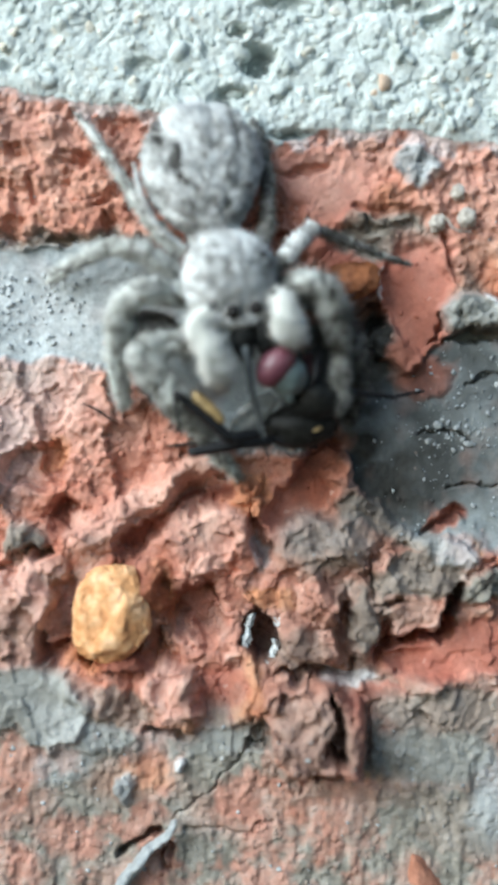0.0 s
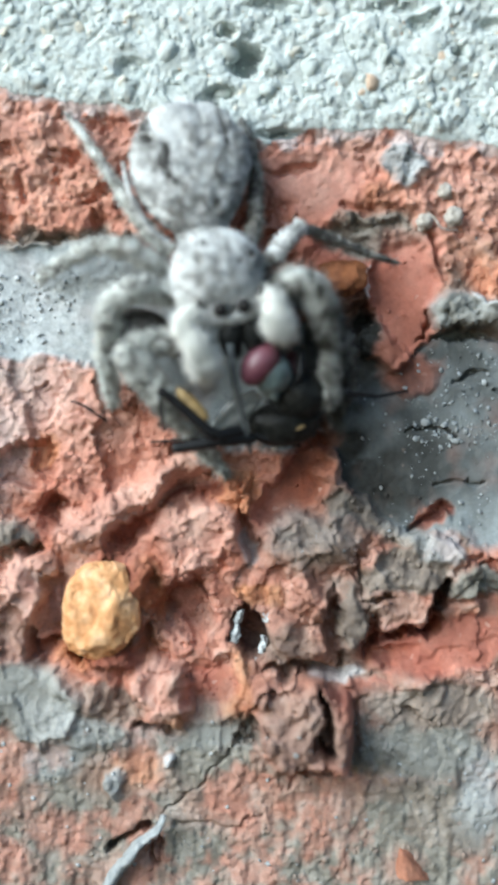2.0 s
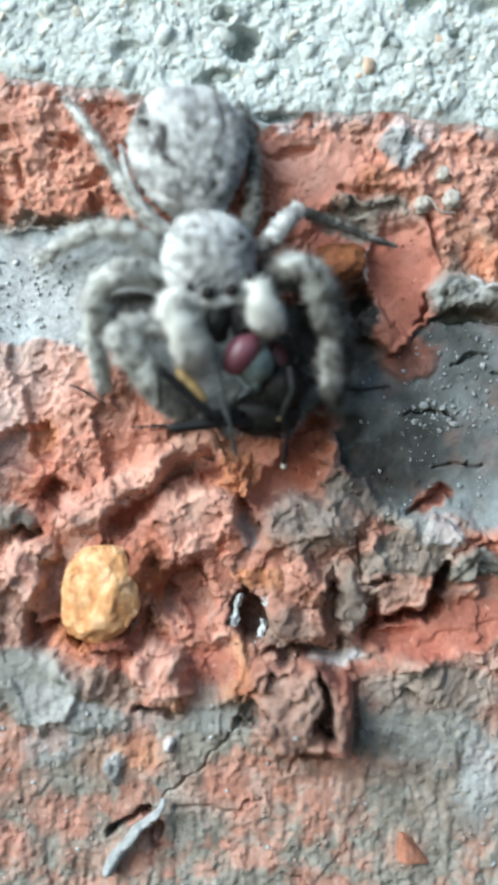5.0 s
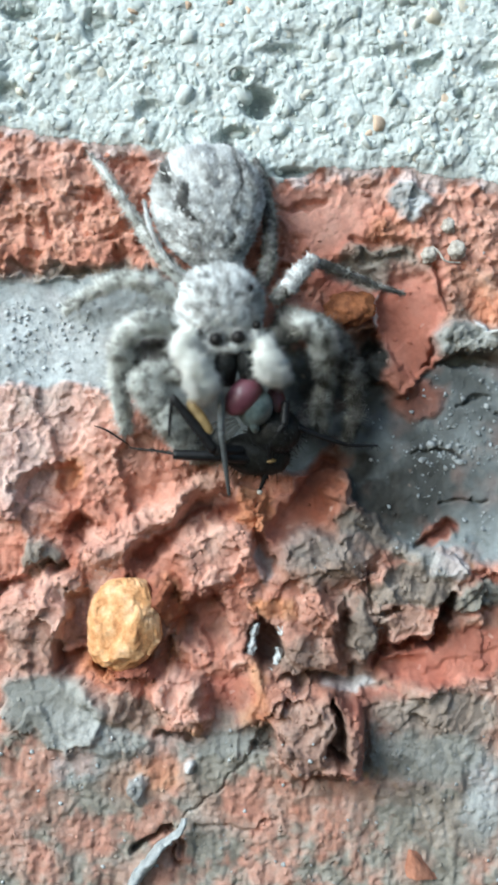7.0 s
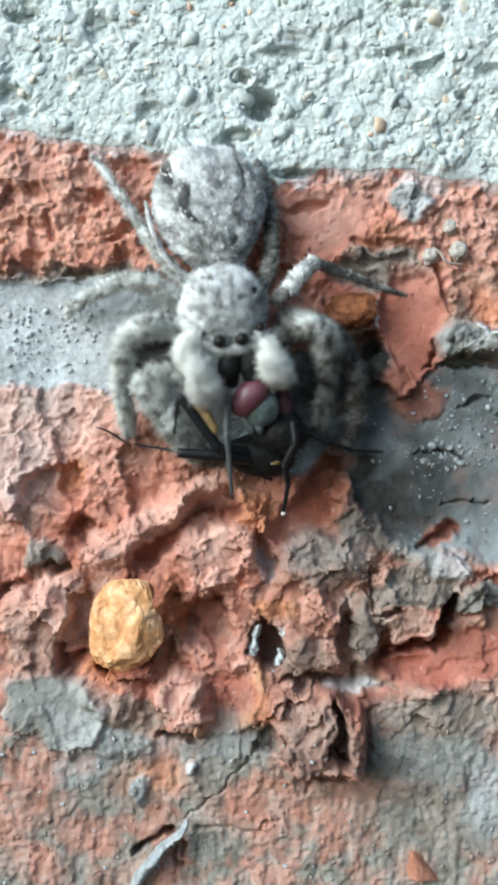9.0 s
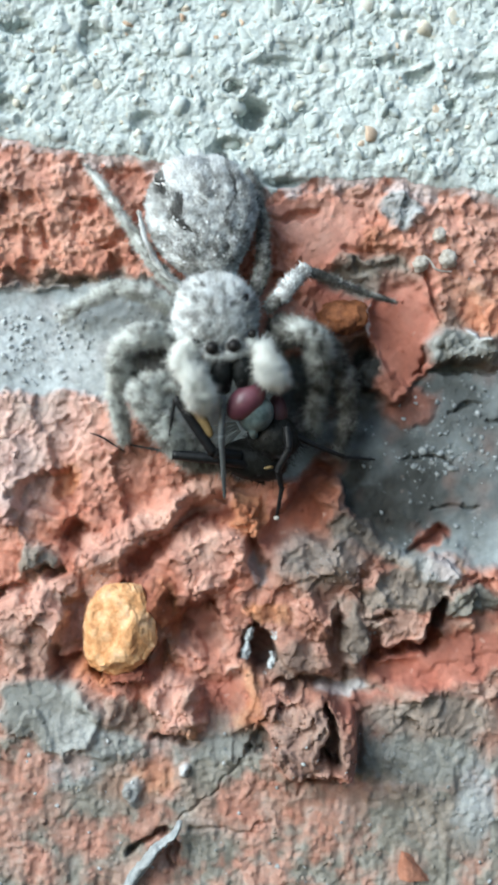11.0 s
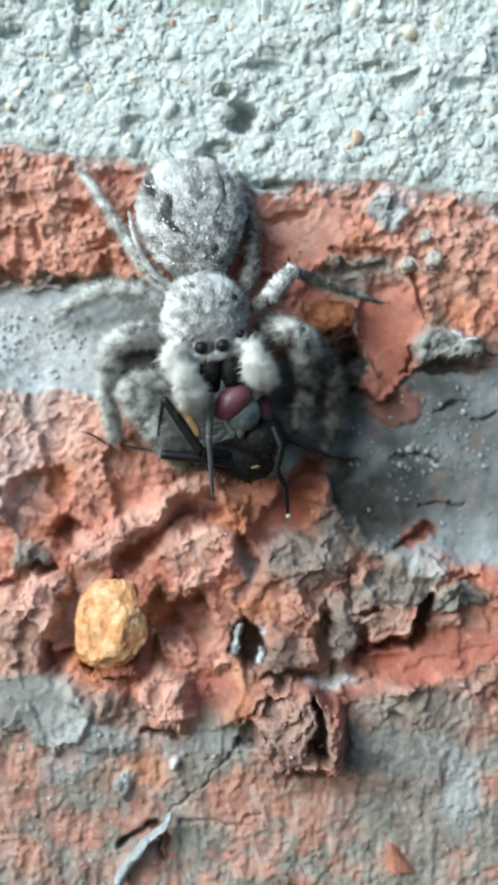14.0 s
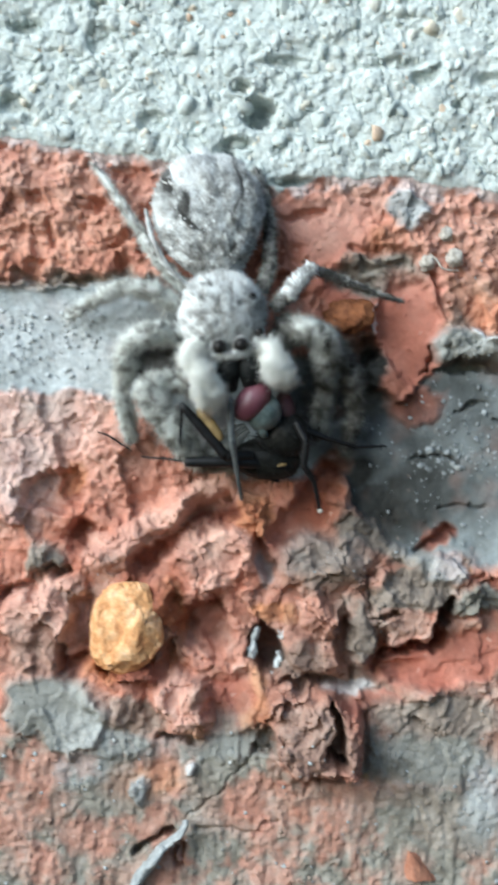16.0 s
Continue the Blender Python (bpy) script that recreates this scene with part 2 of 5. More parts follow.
def lumps(x, z, size, seed=1):
    """Cellular lumps: height of a rounded lump 0..1, the gap between lumps, and each lump's random number."""
    px, pz = x / size, z / size
    i, j = np.floor(px), np.floor(pz)
    f1, f2, who = np.full(x.shape, 9.0), np.full(x.shape, 9.0), np.zeros(x.shape)
    for a in (-1, 0, 1):
        for b in (-1, 0, 1):
            ci, cj = i + a, j + b
            d = np.hypot(ci + hash01(ci, cj, seed) - px, cj + hash01(ci, cj, seed + 7) - pz)
            near = d < f1
            f2 = np.where(near, f1, np.minimum(f2, d))
            who = np.where(near, hash01(ci, cj, seed + 13), who)
            f1 = np.where(near, d, f1)
    return np.clip(1 - f1 * f1 * 1.3, 0, 1), np.clip((f2 - f1) * 3, 0, 1), who


def step(a, b, v):
    t = np.clip((v - a) / (b - a), 0, 1)
    return t * t * (3 - 2 * t)


def ball(c, r, turn=(0, 0, 0), n=14, bumpy=0.0, size=1.0, shape=None, seed=1):
    """A closed ellipsoid at c with radii r, turned, with a rough skin; shape(u) may bend the unit sphere's points."""
    rings, around = n, n * 2
    th = np.linspace(0, math.pi, rings + 1)[1:-1]
    ph = np.linspace(0, 2 * math.pi, around, endpoint=False)
    u = [(0.0, 0.0, 1.0)]
    for t in th:
        for p in ph:
            u.append((math.sin(t) * math.cos(p), math.sin(t) * math.sin(p), math.cos(t)))
    u.append((0.0, 0.0, -1.0))
    u = np.array(u)
    if shape:
        u = shape(u)
    if bumpy:
        k = fbm(u[:, 0] * 3 + u[:, 1] * 2 + seed, u[:, 2] * 3 - u[:, 1] * 1.3, size, 3, seed)
        u = u * (1 + bumpy * k)[:, None]
    m = np.array(Euler([radians(a) for a in turn]).to_matrix())
    v = (u * np.array(r)) @ m.T + np.array(c)
    f = [(0, 1 + k, 1 + (k + 1) % around) for k in range(around)]
    for a in range(rings - 2):
        for k in range(around):
            p, q = 1 + a * around + k, 1 + a * around + (k + 1) % around
            f.append((p, p + around, q + around, q))
    last, base = len(v) - 1, 1 + (rings - 2) * around
    f += [(base + k, last, base + (k + 1) % around) for k in range(around)]
    return v, f


def tube(points, radii, n=10, rows=6, bumpy=0.0, seed=1, flat=1.0):
    """A tapered round limb through points, closed at both ends."""
    pts = np.array(points, float)
    k = len(pts)
    dense, rad = [], []
    for i in range(k - 1):
        p0, p1, p2, p3 = pts[max(i - 1, 0)], pts[i], pts[i + 1], pts[min(i + 2, k - 1)]
        for s in range(rows):
            t = s / rows
            dense.append(0.5 * (2 * p1 + (p2 - p0) * t + (2 * p0 - 5 * p1 + 4 * p2 - p3) * t * t + (3 * p1 - p0 - 3 * p2 + p3) * t ** 3))
            rad.append(radii[i] * (1 - t) + radii[i + 1] * t)
    dense.append(pts[-1])
    rad.append(radii[-1])
    dense, rad = np.array(dense), np.array(rad)
    v, f = [dense[0] - (dense[1] - dense[0]) * 0.3], []
    side = np.array((0.31, -0.83, 0.46))
    for i, p in enumerate(dense):
        d = dense[min(i + 1, len(dense) - 1)] - dense[max(i - 1, 0)]
        d /= np.linalg.norm(d) + 1e-9
        side = side - d * (side @ d)
        side /= np.linalg.norm(side) + 1e-9
        up = np.cross(d, side)
        for a in range(n):
            w = 2 * math.pi * a / n
            wob = 1 + bumpy * math.sin(3 * w + i * 1.7 + seed) * math.cos(i * 0.9 + seed)
            v.append(p + (side * math.cos(w) + up * math.sin(w) * flat) * rad[i] * wob)
    v.append(dense[-1] + (dense[-1] - dense[-2]) * 0.3)
    m = len(dense)
    f += [(0, 1 + (a + 1) % n, 1 + a) for a in range(n)]
    for i in range(m - 1):
        for a in range(n):
            p, q = 1 + i * n + a, 1 + i * n + (a + 1) % n
            f.append((p, q, q + n, p + n))
    f += [(len(v) - 1, 1 + (m - 1) * n + a, 1 + (m - 1) * n + (a + 1) % n) for a in range(n)]
    return np.array(v), f


def furred(base, count, length, flow, toner, lean=1.0, thick=0.035, seed=1, skin_tone=None, spread=0.35, dense=2.6, tuft=0.42):
    """A body with hairs: every hair a thin three-sided spike rooted in the skin, leaning and shading in tufts.
    toner(points, rng) gives each hair its tone."""
    v, f = base
    rng = np.random.default_rng(seed)
    count = int(count * dense)
    thick = thick / math.sqrt(dense)
    tri = []
    for q in f:
        tri.append((q[0], q[1], q[2]))
        if len(q) == 4:
            tri.append((q[0], q[2], q[3]))
    tri = np.array(tri)
    a, b, c = v[tri[:, 0]], v[tri[:, 1]], v[tri[:, 2]]
    nn = np.cross(b - a, c - a)
    area = np.linalg.norm(nn, axis=1)
    mid = v.mean(axis=0)
    pick = rng.choice(len(tri), count, p=area / area.sum())
    r1, r2 = np.sqrt(rng.random(count)), rng.random(count)
    root = a[pick] * (1 - r1)[:, None] + b[pick] * (r1 * (1 - r2))[:, None] + c[pick] * (r1 * r2)[:, None]
    nrm = nn[pick] / (area[pick] + 1e-12)[:, None]
    flow = np.array(flow, float) if not callable(flow) else flow(root)
    across, along = root[:, 0] + 0.6 * root[:, 1], root[:, 2] - 0.5 * root[:, 1]
    clump = np.clip(2.0 * fbm(across, along, tuft, 2, seed + 50), -1, 1)
    pull = np.stack([fbm(across, along, tuft, 2, seed + 51), fbm(across, along, tuft, 2, seed + 53), fbm(across, along, tuft, 2, seed + 52)], 1)
    way = nrm + flow * lean + 0.7 * pull + rng.normal(0, spread, (count, 3))
    way /= np.linalg.norm(way, axis=1)[:, None]
    u = rng.random(count)
    ln = length * (0.5 + 0.55 * u + 0.8 * u ** 9) * (1 + 0.28 * clump)
    tip = root + way * ln[:, None]
    s = np.cross(way, rng.normal(0, 1, (count, 3)))
    s /= np.linalg.norm(s, axis=1)[:, None] + 1e-9
    w = np.cross(way, s)
    th = thick * rng.uniform(0.7, 1.4, count)[:, None]
    root = root - nrm * 0.03
    hv = np.stack([root + s * th, root - s * th * 0.5 + w * th * 0.87, root - s * th * 0.5 - w * th * 0.87, tip], 1).reshape(-1, 3)
    k = len(v) + 4 * np.arange(count)
    hf = np.stack([np.stack([k, k + 1, k + 3], 1), np.stack([k + 1, k + 2, k + 3], 1), np.stack([k + 2, k, k + 3], 1)], 1).reshape(-1, 3)
    tone = np.concatenate([toner(v, rng) * 0.85 if skin_tone is None else np.full(len(v), skin_tone), np.repeat(toner(root, rng) + 0.07 * clump, 4)])
    return np.concatenate([v, hv]), list(f) + hf.tolist(), [0] * len(f) + [1] * len(hf), np.clip(tone, 0, 1)


def roughen(geo, amount, size, seed=1):
    """Breaks up a smooth form into a crumbly one."""
    v, f = geo
    p, q = v[:, 0] + v[:, 1] * 0.7, v[:, 2] - v[:, 1] * 0.5
    d = np.stack([fbm(p, q, size, 3, seed + k) for k in (0, 50, 100)], 1)
    return v + d * amount, f


def shards(x, z, size, seed=1):
    """Broken facets: every cell a small plane with a height and a slope of its own, about -1 to 1."""
    px, pz = x / size, z / size
    i, j = np.floor(px), np.floor(pz)
    best, out = np.full(x.shape, 9.0), np.zeros(x.shape)
    for a in (-1, 0, 1):
        for b in (-1, 0, 1):
            ci, cj = i + a, j + b
            dx, dz = px - ci - hash01(ci, cj, seed), pz - cj - hash01(ci, cj, seed + 7)
            d = np.abs(dx) * 0.6 + np.hypot(dx, dz)
            h = hash01(ci, cj, seed + 13) * 2 - 1 + dx * (hash01(ci, cj, seed + 17) - 0.5) * 2.6 + dz * (hash01(ci, cj, seed + 19) - 0.5) * 2.6
            near = d < best
            best, out = np.where(near, d, best), np.where(near, h, out)
    return out


# ---- the wall: one weathered brick below a wide mortar joint ----
def joint_edge(x):
    """Height of the line where brick meets mortar."""
    xs = (-20, -14.46, -10.20, -5.61, -1.34, 1.28, 3.90, 8.16, 14.46, 20)
    zs = (17.90, 17.67, 16.98, 16.26, 15.21, 14.46, 15.48, 15.28, 14.16, 13.64)
    return np.interp(x, xs, zs) + 0.28 * fbm(x, x * 0.3, 1.6, 3, 5) + 0.14 * fbm(x, x * 0.2, 0.5, 3, 15)


class Relief:
    """The brick's face as a height over the wall plane, with the marks that lie on it, on a grid of points x, z."""

    def __init__(self, x, z):
        self.x, self.z = x, z
        self.wx = x + 0.42 * fbm(x, z, 1.5, 3, 11) + 0.10 * fbm(x, z, 0.4, 2, 12)
        self.wz = z + 0.42 * fbm(x, z, 1.5, 3, 13) + 0.10 * fbm(x, z, 0.4, 2, 14)
        self.h = np.zeros(x.shape)
        self.marks = {k: np.zeros(x.shape) for k in ("film", "dust", "ochre", "deep_shade", "plain", "lime", "shade_dark", "rose")}

    def away(self, cx, cz, rx, rz, turn=0.0):
        """Distance from an ellipse's middle: 1 on its rim."""
        c, s = math.cos(radians(turn)), math.sin(radians(turn))
        dx, dz = self.wx - cx, self.wz - cz
        return np.hypot((dx * c + dz * s) / rx, (-dx * s + dz * c) / rz)

    def line(self, x0, z0, x1, z1):
        dx, dz = x1 - x0, z1 - z0
        t = np.clip(((self.wx - x0) * dx + (self.wz - z0) * dz) / (dx * dx + dz * dz), 0, 1)
        return np.hypot(self.wx - x0 - t * dx, self.wz - z0 - t * dz)

    def rise(self, cx, cz, rx, rz, turn, height, rim=0.3):
        """A flat-topped lump (height above 0) or a hollow (below 0), with a rim that is steep where rim is small."""
        self.h += height * (1 - step(1 - rim, 1 + rim, self.away(cx, cz, rx, rz, turn)))

    def dome(self, cx, cz, rx, rz, turn, height):
        self.h += height * np.sqrt(np.clip(1 - self.away(cx, cz, rx, rz, turn) ** 2, 0, 1))

    def ridge(self, x0, z0, x1, z1, width, height, rim=0.7):
        self.h += height * (1 - step(width * (1 - rim), width * (1 + rim), self.line(x0, z0, x1, z1)))

    def mark(self, name, cx, cz, rx, rz, turn=0.0, amount=1.0, rim=0.25):
        m = amount * (1 - step(1 - rim, 1 + rim, self.away(cx, cz, rx, rz, turn)))
        self.marks[name] = np.maximum(self.marks[name], m)
        if name == "plain":
            self.calm(cx, cz, rx, rz, turn, 0.85 * amount, rim)

    def calm(self, cx, cz, rx, rz, turn=0.0, amount=0.7, rim=0.3):
        """Takes the crumbs off a patch."""
        m = amount * (1 - step(1 - rim, 1 + rim, self.away(cx, cz, rx, rz, turn)))
        self.h -= m * self.crumbs
        self.crumbs = self.crumbs * (1 - m)

    def wipe(self, name, cx, cz, rx, rz, turn=0.0, amount=1.0, rim=0.25):
        self.marks[name] *= 1 - amount * (1 - step(1 - rim, 1 + rim, self.away(cx, cz, rx, rz, turn)))

    def streak(self, name, x0, z0, x1, z1, width, amount=1.0):
        m = amount * (1 - step(width * 0.5, width * 1.5, self.line(x0, z0, x1, z1)))
        self.marks[name] = np.maximum(self.marks[name], m)


def brick_face(x, z):
    r = Relief(x, z)
    wx, wz = r.wx, r.wz
    # the cement-smeared valley across the brick
    top = np.interp(wx, (-19, -14.46, -6.26, -1.34, 3.90, 6.52, 8.49, 10.79, 14.46, 19), (9.31, 9.15, 9.31, 7.34, 4.72, 3.41, 2.36, 4.39, 4.46, 4.72))
    low = np.interp(wx, (-19, -14.46, -9.54, -6.59, -3.64, -0.36, 5.21, 6.52, 9.15, 14.46, 19), (3.08, 3.08, 3.08, 2.26, -0.69, -2.00, -2.00, -4.79, -6.59, -7.08, -7.08))
    valley = step(-0.25, 0.25, top - wz) * step(-0.3, 0.3, wz - low)
    bottom = step(-15.28, -17.57, wz + 0.9 * fbm(x, z, 3.0, 3, 21))
    wild = 1 - np.maximum(valley, bottom * 0.9)
    upper = step(7.34, 9.97, z)
    # broad form and crumbled grain
    sx, sz = wx + 0.16 * fbm(x, z, 0.9, 2, 31), wz + 0.16 * fbm(x, z, 0.9, 2, 32)
    big, small = shards(sx, sz, 1.7, 3), shards(sx, sz, 0.75, 9)
    huge = shards(wx, wz, 3.4, 71)
    b, _, who_b = lumps(sx, sz, 0.62, 9)
    c, _, who_c = lumps(sx, sz, 0.95, 91)
    d, _, who_d = lumps(x, z, 0.34, 95)
    nubs = b * step(0.45, 0.75, who_b)
    gravel = d * step(0.5, 0.8, who_d)
    lower = 1 - upper
    leftward = step(4.0, -3.0, wx)
    r.crumbs = wild * lower * (0.50 * huge + 0.24 * big + 0.07 * small + 0.10 * fbm(x, z, 1.4, 3, 6, 0.4) + 0.11 * nubs + 0.07 * gravel)
    r.crumbs = r.crumbs + wild * upper * (0.10 * big + 0.08 * small + 0.16 * fbm(x, z, 1.5, 3, 8, 0.5) + 0.27 * nubs + 0.15 * gravel - (0.25 + 0.50 * leftward) * c * step(0.58, 0.82, who_c))
    r.h += 0.30 * fbm(x, z, 6.0, 3, 2) + r.crumbs
    r.h += (1 - wild) * (0.05 * gravel * step(-0.1, 0.5, fbm(x, z, 2.0, 2, 33)) + 0.03 * fbm(x, z, 0.5, 2, 16) + 0.09 * fbm(x, z, 2.0, 3, 17, 0.4))
    r.h -= valley * np.interp(wx, (-14.46, -4.62, 5.21, 14.46), (0.35, 0.6, 1.0, 0.8))
    r.h += bottom * (0.06 * fbm(x * 2.2, z * 0.6, 0.9, 2, 18) + 0.08 * nubs * step(-0.2, 0.5, fbm(x, z, 2.2, 2, 28)) + 0.07 * gravel + 0.06 * big * step(0.1, 0.6, fbm(x, z, 3.0, 2, 29)))
    m = r.marks
    m["film"] = valley * np.clip(1.04 + 0.2 * fbm(x, z, 1.8, 3, 22), 0, 1)
    m["dust"] = np.maximum(bottom * np.clip(0.95 + 0.9 * fbm(x, z, 2.3, 4, 23) + 0.3 * fbm(x, z, 0.5, 2, 26), 0.38, 1), wild * np.clip(-0.22 + 0.42 * step(0.5, 5.5, wx) + 0.75 * fbm(x, z, 2.4, 4, 24), 0, 0.75) * (1 - 0.75 * upper))
    # The spider's cast shade on its right, painted into the cement's colour.
    m["shade_dark"] = np.interp(wx, (7.84, 10.46, 13.74), (1.0, 0.92, 0.62)) * step(-0.36, 3.25, wx) * step(-7.41, -4.79, wz) * step(5.05, 3.74, wz) * np.clip(0.85 + 0.5 * fbm(x, z, 3.0, 3, 25), 0, 1)
    m["film"] = np.maximum(m["film"], valley * m["shade_dark"])
    # upper band
    r.mark("plain", 3.90, 12.43, 2.79, 1.90, -8, 0.9)
    r.wipe("dust", 3.90, 12.43, 2.79, 1.90, -8, 0.85)
    r.rise(3.90, 12.10, 2.62, 1.64, 0, -0.15)
    r.rise(2.85, 13.11, 1.11, 0.36, 14, -0.55)
    r.rise(8.16, 12.00, 2.16, 0.79, -4, 0.4, 0.5)
    r.mark("ochre", 8.16, 12.00, 2.10, 0.79, -4, 0.4, 0.5)
    r.ridge(5.54, 10.95, 8.16, 11.28, 0.23, -0.5)
    r.rise(5.93, 9.31, 1.70, 0.98, 0, -0.5, 0.4)
    r.rise(7.18, 9.48, 2.62, 1.48, 4, -0.2)
    r.mark("dust", 7.18, 9.57, 2.56, 1.44, 4, 0.95)
    r.mark("film", 8.69, 13.64, 1.25, 0.79, -24, 0.9)
    r.rise(8.69, 13.64, 1.25, 0.79, -24, 0.35)
    r.mark("plain", 8.98, 6.52, 1.90, 3.21, 12, 1.0)
    r.wipe("dust", 8.98, 6.52, 1.90, 3.21, 12, 0.85)
    r.rise(8.98, 6.36, 1.80, 3.02, 12, -0.75, 0.15)
    r.wipe("plain", 8.75, 4.72, 1.97, 2.30, 10, 0.6, 0.6)
    r.mark("deep_shade", 8.75, 4.72, 1.97, 2.30, 10, 0.6, 0.6)
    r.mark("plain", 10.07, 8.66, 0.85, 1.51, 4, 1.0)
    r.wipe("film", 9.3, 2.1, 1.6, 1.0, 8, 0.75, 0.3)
    r.mark("deep_shade", 9.3, 2.1, 1.6, 1.0, 8, 0.75, 0.3)
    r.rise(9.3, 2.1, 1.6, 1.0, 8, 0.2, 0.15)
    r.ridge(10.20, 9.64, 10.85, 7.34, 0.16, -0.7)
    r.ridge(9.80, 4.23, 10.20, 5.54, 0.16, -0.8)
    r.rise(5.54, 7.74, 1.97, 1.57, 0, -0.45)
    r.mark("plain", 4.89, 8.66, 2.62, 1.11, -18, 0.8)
    # Hole and recess right of the spider; their shade is painted too.
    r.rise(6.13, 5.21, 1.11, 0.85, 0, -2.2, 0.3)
    r.mark("deep_shade", 6.13, 5.31, 1.25, 0.98, 0, 0.8)
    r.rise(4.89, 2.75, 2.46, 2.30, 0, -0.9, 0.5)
    r.mark("shade_dark", 5.21, 3.08, 2.95, 2.62, 0, 1.0, 0.5)
    r.mark("shade_dark", 6.9, -3.9, 2.6, 1.7, -20, 1.0, 0.5)
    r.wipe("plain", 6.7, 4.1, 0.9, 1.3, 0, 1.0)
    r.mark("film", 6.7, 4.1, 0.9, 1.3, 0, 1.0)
    r.mark("shade_dark", 6.7, 4.1, 1.1, 1.4, 0, 1.0)
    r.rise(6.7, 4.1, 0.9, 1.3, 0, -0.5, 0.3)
    r.rise(12.26, 5.64, 2.03, 1.11, 4, 0.85, 0.18)
    r.mark("film", 12.03, 5.64, 1.70, 1.11, 4, 0.4)
    r.mark("dust", 12.6, 5.5, 2.3, 1.2, 4, 1.0)
    r.mark("dust", 13.74, 5.21, 1.11, 0.79, 0, 0.9)
    r.rise(12.43, 4.20, 2.16, 0.33, 3, -1.1, 0.3)
    r.mark("ochre", 12.75, 8.66, 2.30, 2.62, 0, 0.35, 0.6)
    r.mark("dust", -10.20, 9.31, 4.92, 0.52, 0, 0.85, 0.5)
    r.rise(-10.85, 9.57, 3.93, 0.26, 0, -0.55)
    r.mark("dust", -6.26, 7.34, 3.61, 1.64, 0, 0.7, 0.5)
    r.mark("lime", -11.84, 5.70, 5.57, 2.46, -6, 0.6, 0.7)
    r.rise(7.05, 6.75, 0.20, 0.92, 4, 0.55, 0.3)
    r.mark("lime", 7.05, 6.82, 0.20, 0.89, 4, 0.75)
    r.rise(13.28, 6.49, 0.66, 0.30, -34, 0.5, 0.3)
    r.mark("lime", 13.28, 6.49, 0.66, 0.30, -34, 0.85)
    r.mark("rose", 11.77, 11.93, 3.61, 3.61, 0, 0.7, 0.6)
    r.mark("rose", 6.52, 14.23, 1.97, 0.85, 0, 0.6, 0.5)
    r.mark("rose", -10.52, 14.89, 4.59, 1.64, -8, 0.5, 0.6)
    r.mark("ochre", -11.5, 12.0, 4.6, 2.4, 0, 0.2, 0.6)
    r.mark("rose", -11.0, 12.6, 4.5, 2.6, 0, 0.45, 0.6)
    # crumbled lower left
    r.streak("rose", -9.21, -6.59, -1.51, -2.43, 0.85, 0.9)
    r.mark("rose", -2.49, -6.59, 1.97, 1.97, -40, 0.75)
    r.mark("rose", -12.00, -10.03, 2.62, 2.30, 14, 0.8)
    r.mark("rose", -4.23, -14.89, 1.44, 1.64, 10, 0.8)
    r.mark("rose", -12.49, -0.52, 2.62, 2.30, 0, 0.6, 0.5)
    r.mark("rose", -7.90, -0.20, 2.30, 1.97, 0, 0.6, 0.5)
    r.mark("rose", 3.25, -17.25, 1.97, 1.97, 0, 0.4)
    r.mark("rose", 3.90, 12.59, 2.62, 1.64, 0, 0.6, 0.5)
    r.mark("rose", -12.16, 0.79, 4.26, 2.30, -8, 0.9, 0.5)
    r.mark("lime", -13.15, 1.61, 3.61, 1.97, -8, 0.25, 0.6)
    r.rise(-11.57, -2.89, 1.90, 1.18, 12, -1.3, 0.2)
    r.mark("ochre", -10.59, -2.16, 1.11, 0.72, 20, 0.6)
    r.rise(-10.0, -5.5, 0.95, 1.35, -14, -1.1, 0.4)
    r.mark("deep_shade", -10.0, -5.5, 0.95, 1.4, -14, 0.8)
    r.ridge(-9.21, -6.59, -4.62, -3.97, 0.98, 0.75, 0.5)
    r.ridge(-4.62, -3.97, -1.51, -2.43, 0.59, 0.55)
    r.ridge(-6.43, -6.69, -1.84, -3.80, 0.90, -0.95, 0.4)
    r.streak("deep_shade", -6.43, -6.59, -1.84, -3.74, 0.82, 0.95)
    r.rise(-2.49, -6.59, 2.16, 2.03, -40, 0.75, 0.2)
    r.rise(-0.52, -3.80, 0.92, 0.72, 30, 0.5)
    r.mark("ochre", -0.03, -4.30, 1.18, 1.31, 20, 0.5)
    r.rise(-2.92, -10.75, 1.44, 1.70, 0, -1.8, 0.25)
    r.mark("deep_shade", -3.15, -10.03, 1.31, 1.57, 0, 0.55)
    r.rise(-7.51, -10.89, 1.80, 2.65, -6, -1.1, 0.12)
    r.rise(-4.62, -11.51, 1.31, 2.16, 6, -0.6, 0.3)
    r.rise(-5.45, -10.8, 0.60, 2.1, 0, 1.0, 0.5)
    r.rise(-6.9, -13.5, 1.0, 0.5, 0, 1.3, 0.4)
    r.mark("ochre", -4.95, -10.69, 0.95, 2.2, 0, 0.85, 0.5)
    r.mark("ochre", -8.89, -13.18, 1.31, 0.85, -20, 0.75, 0.5)
    r.rise(-3.64, -12.00, 1.31, 0.98, -30, 0.6, 0.2)
    r.rise(-5.87, -8.72, 1.18, 0.79, 0, 0.5, 0.4)
    r.mark("deep_shade", -6.85, -11.02, 2.62, 3.28, -8, 0.75)
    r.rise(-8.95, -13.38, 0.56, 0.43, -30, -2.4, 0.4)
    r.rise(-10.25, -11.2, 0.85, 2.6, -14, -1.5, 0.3)
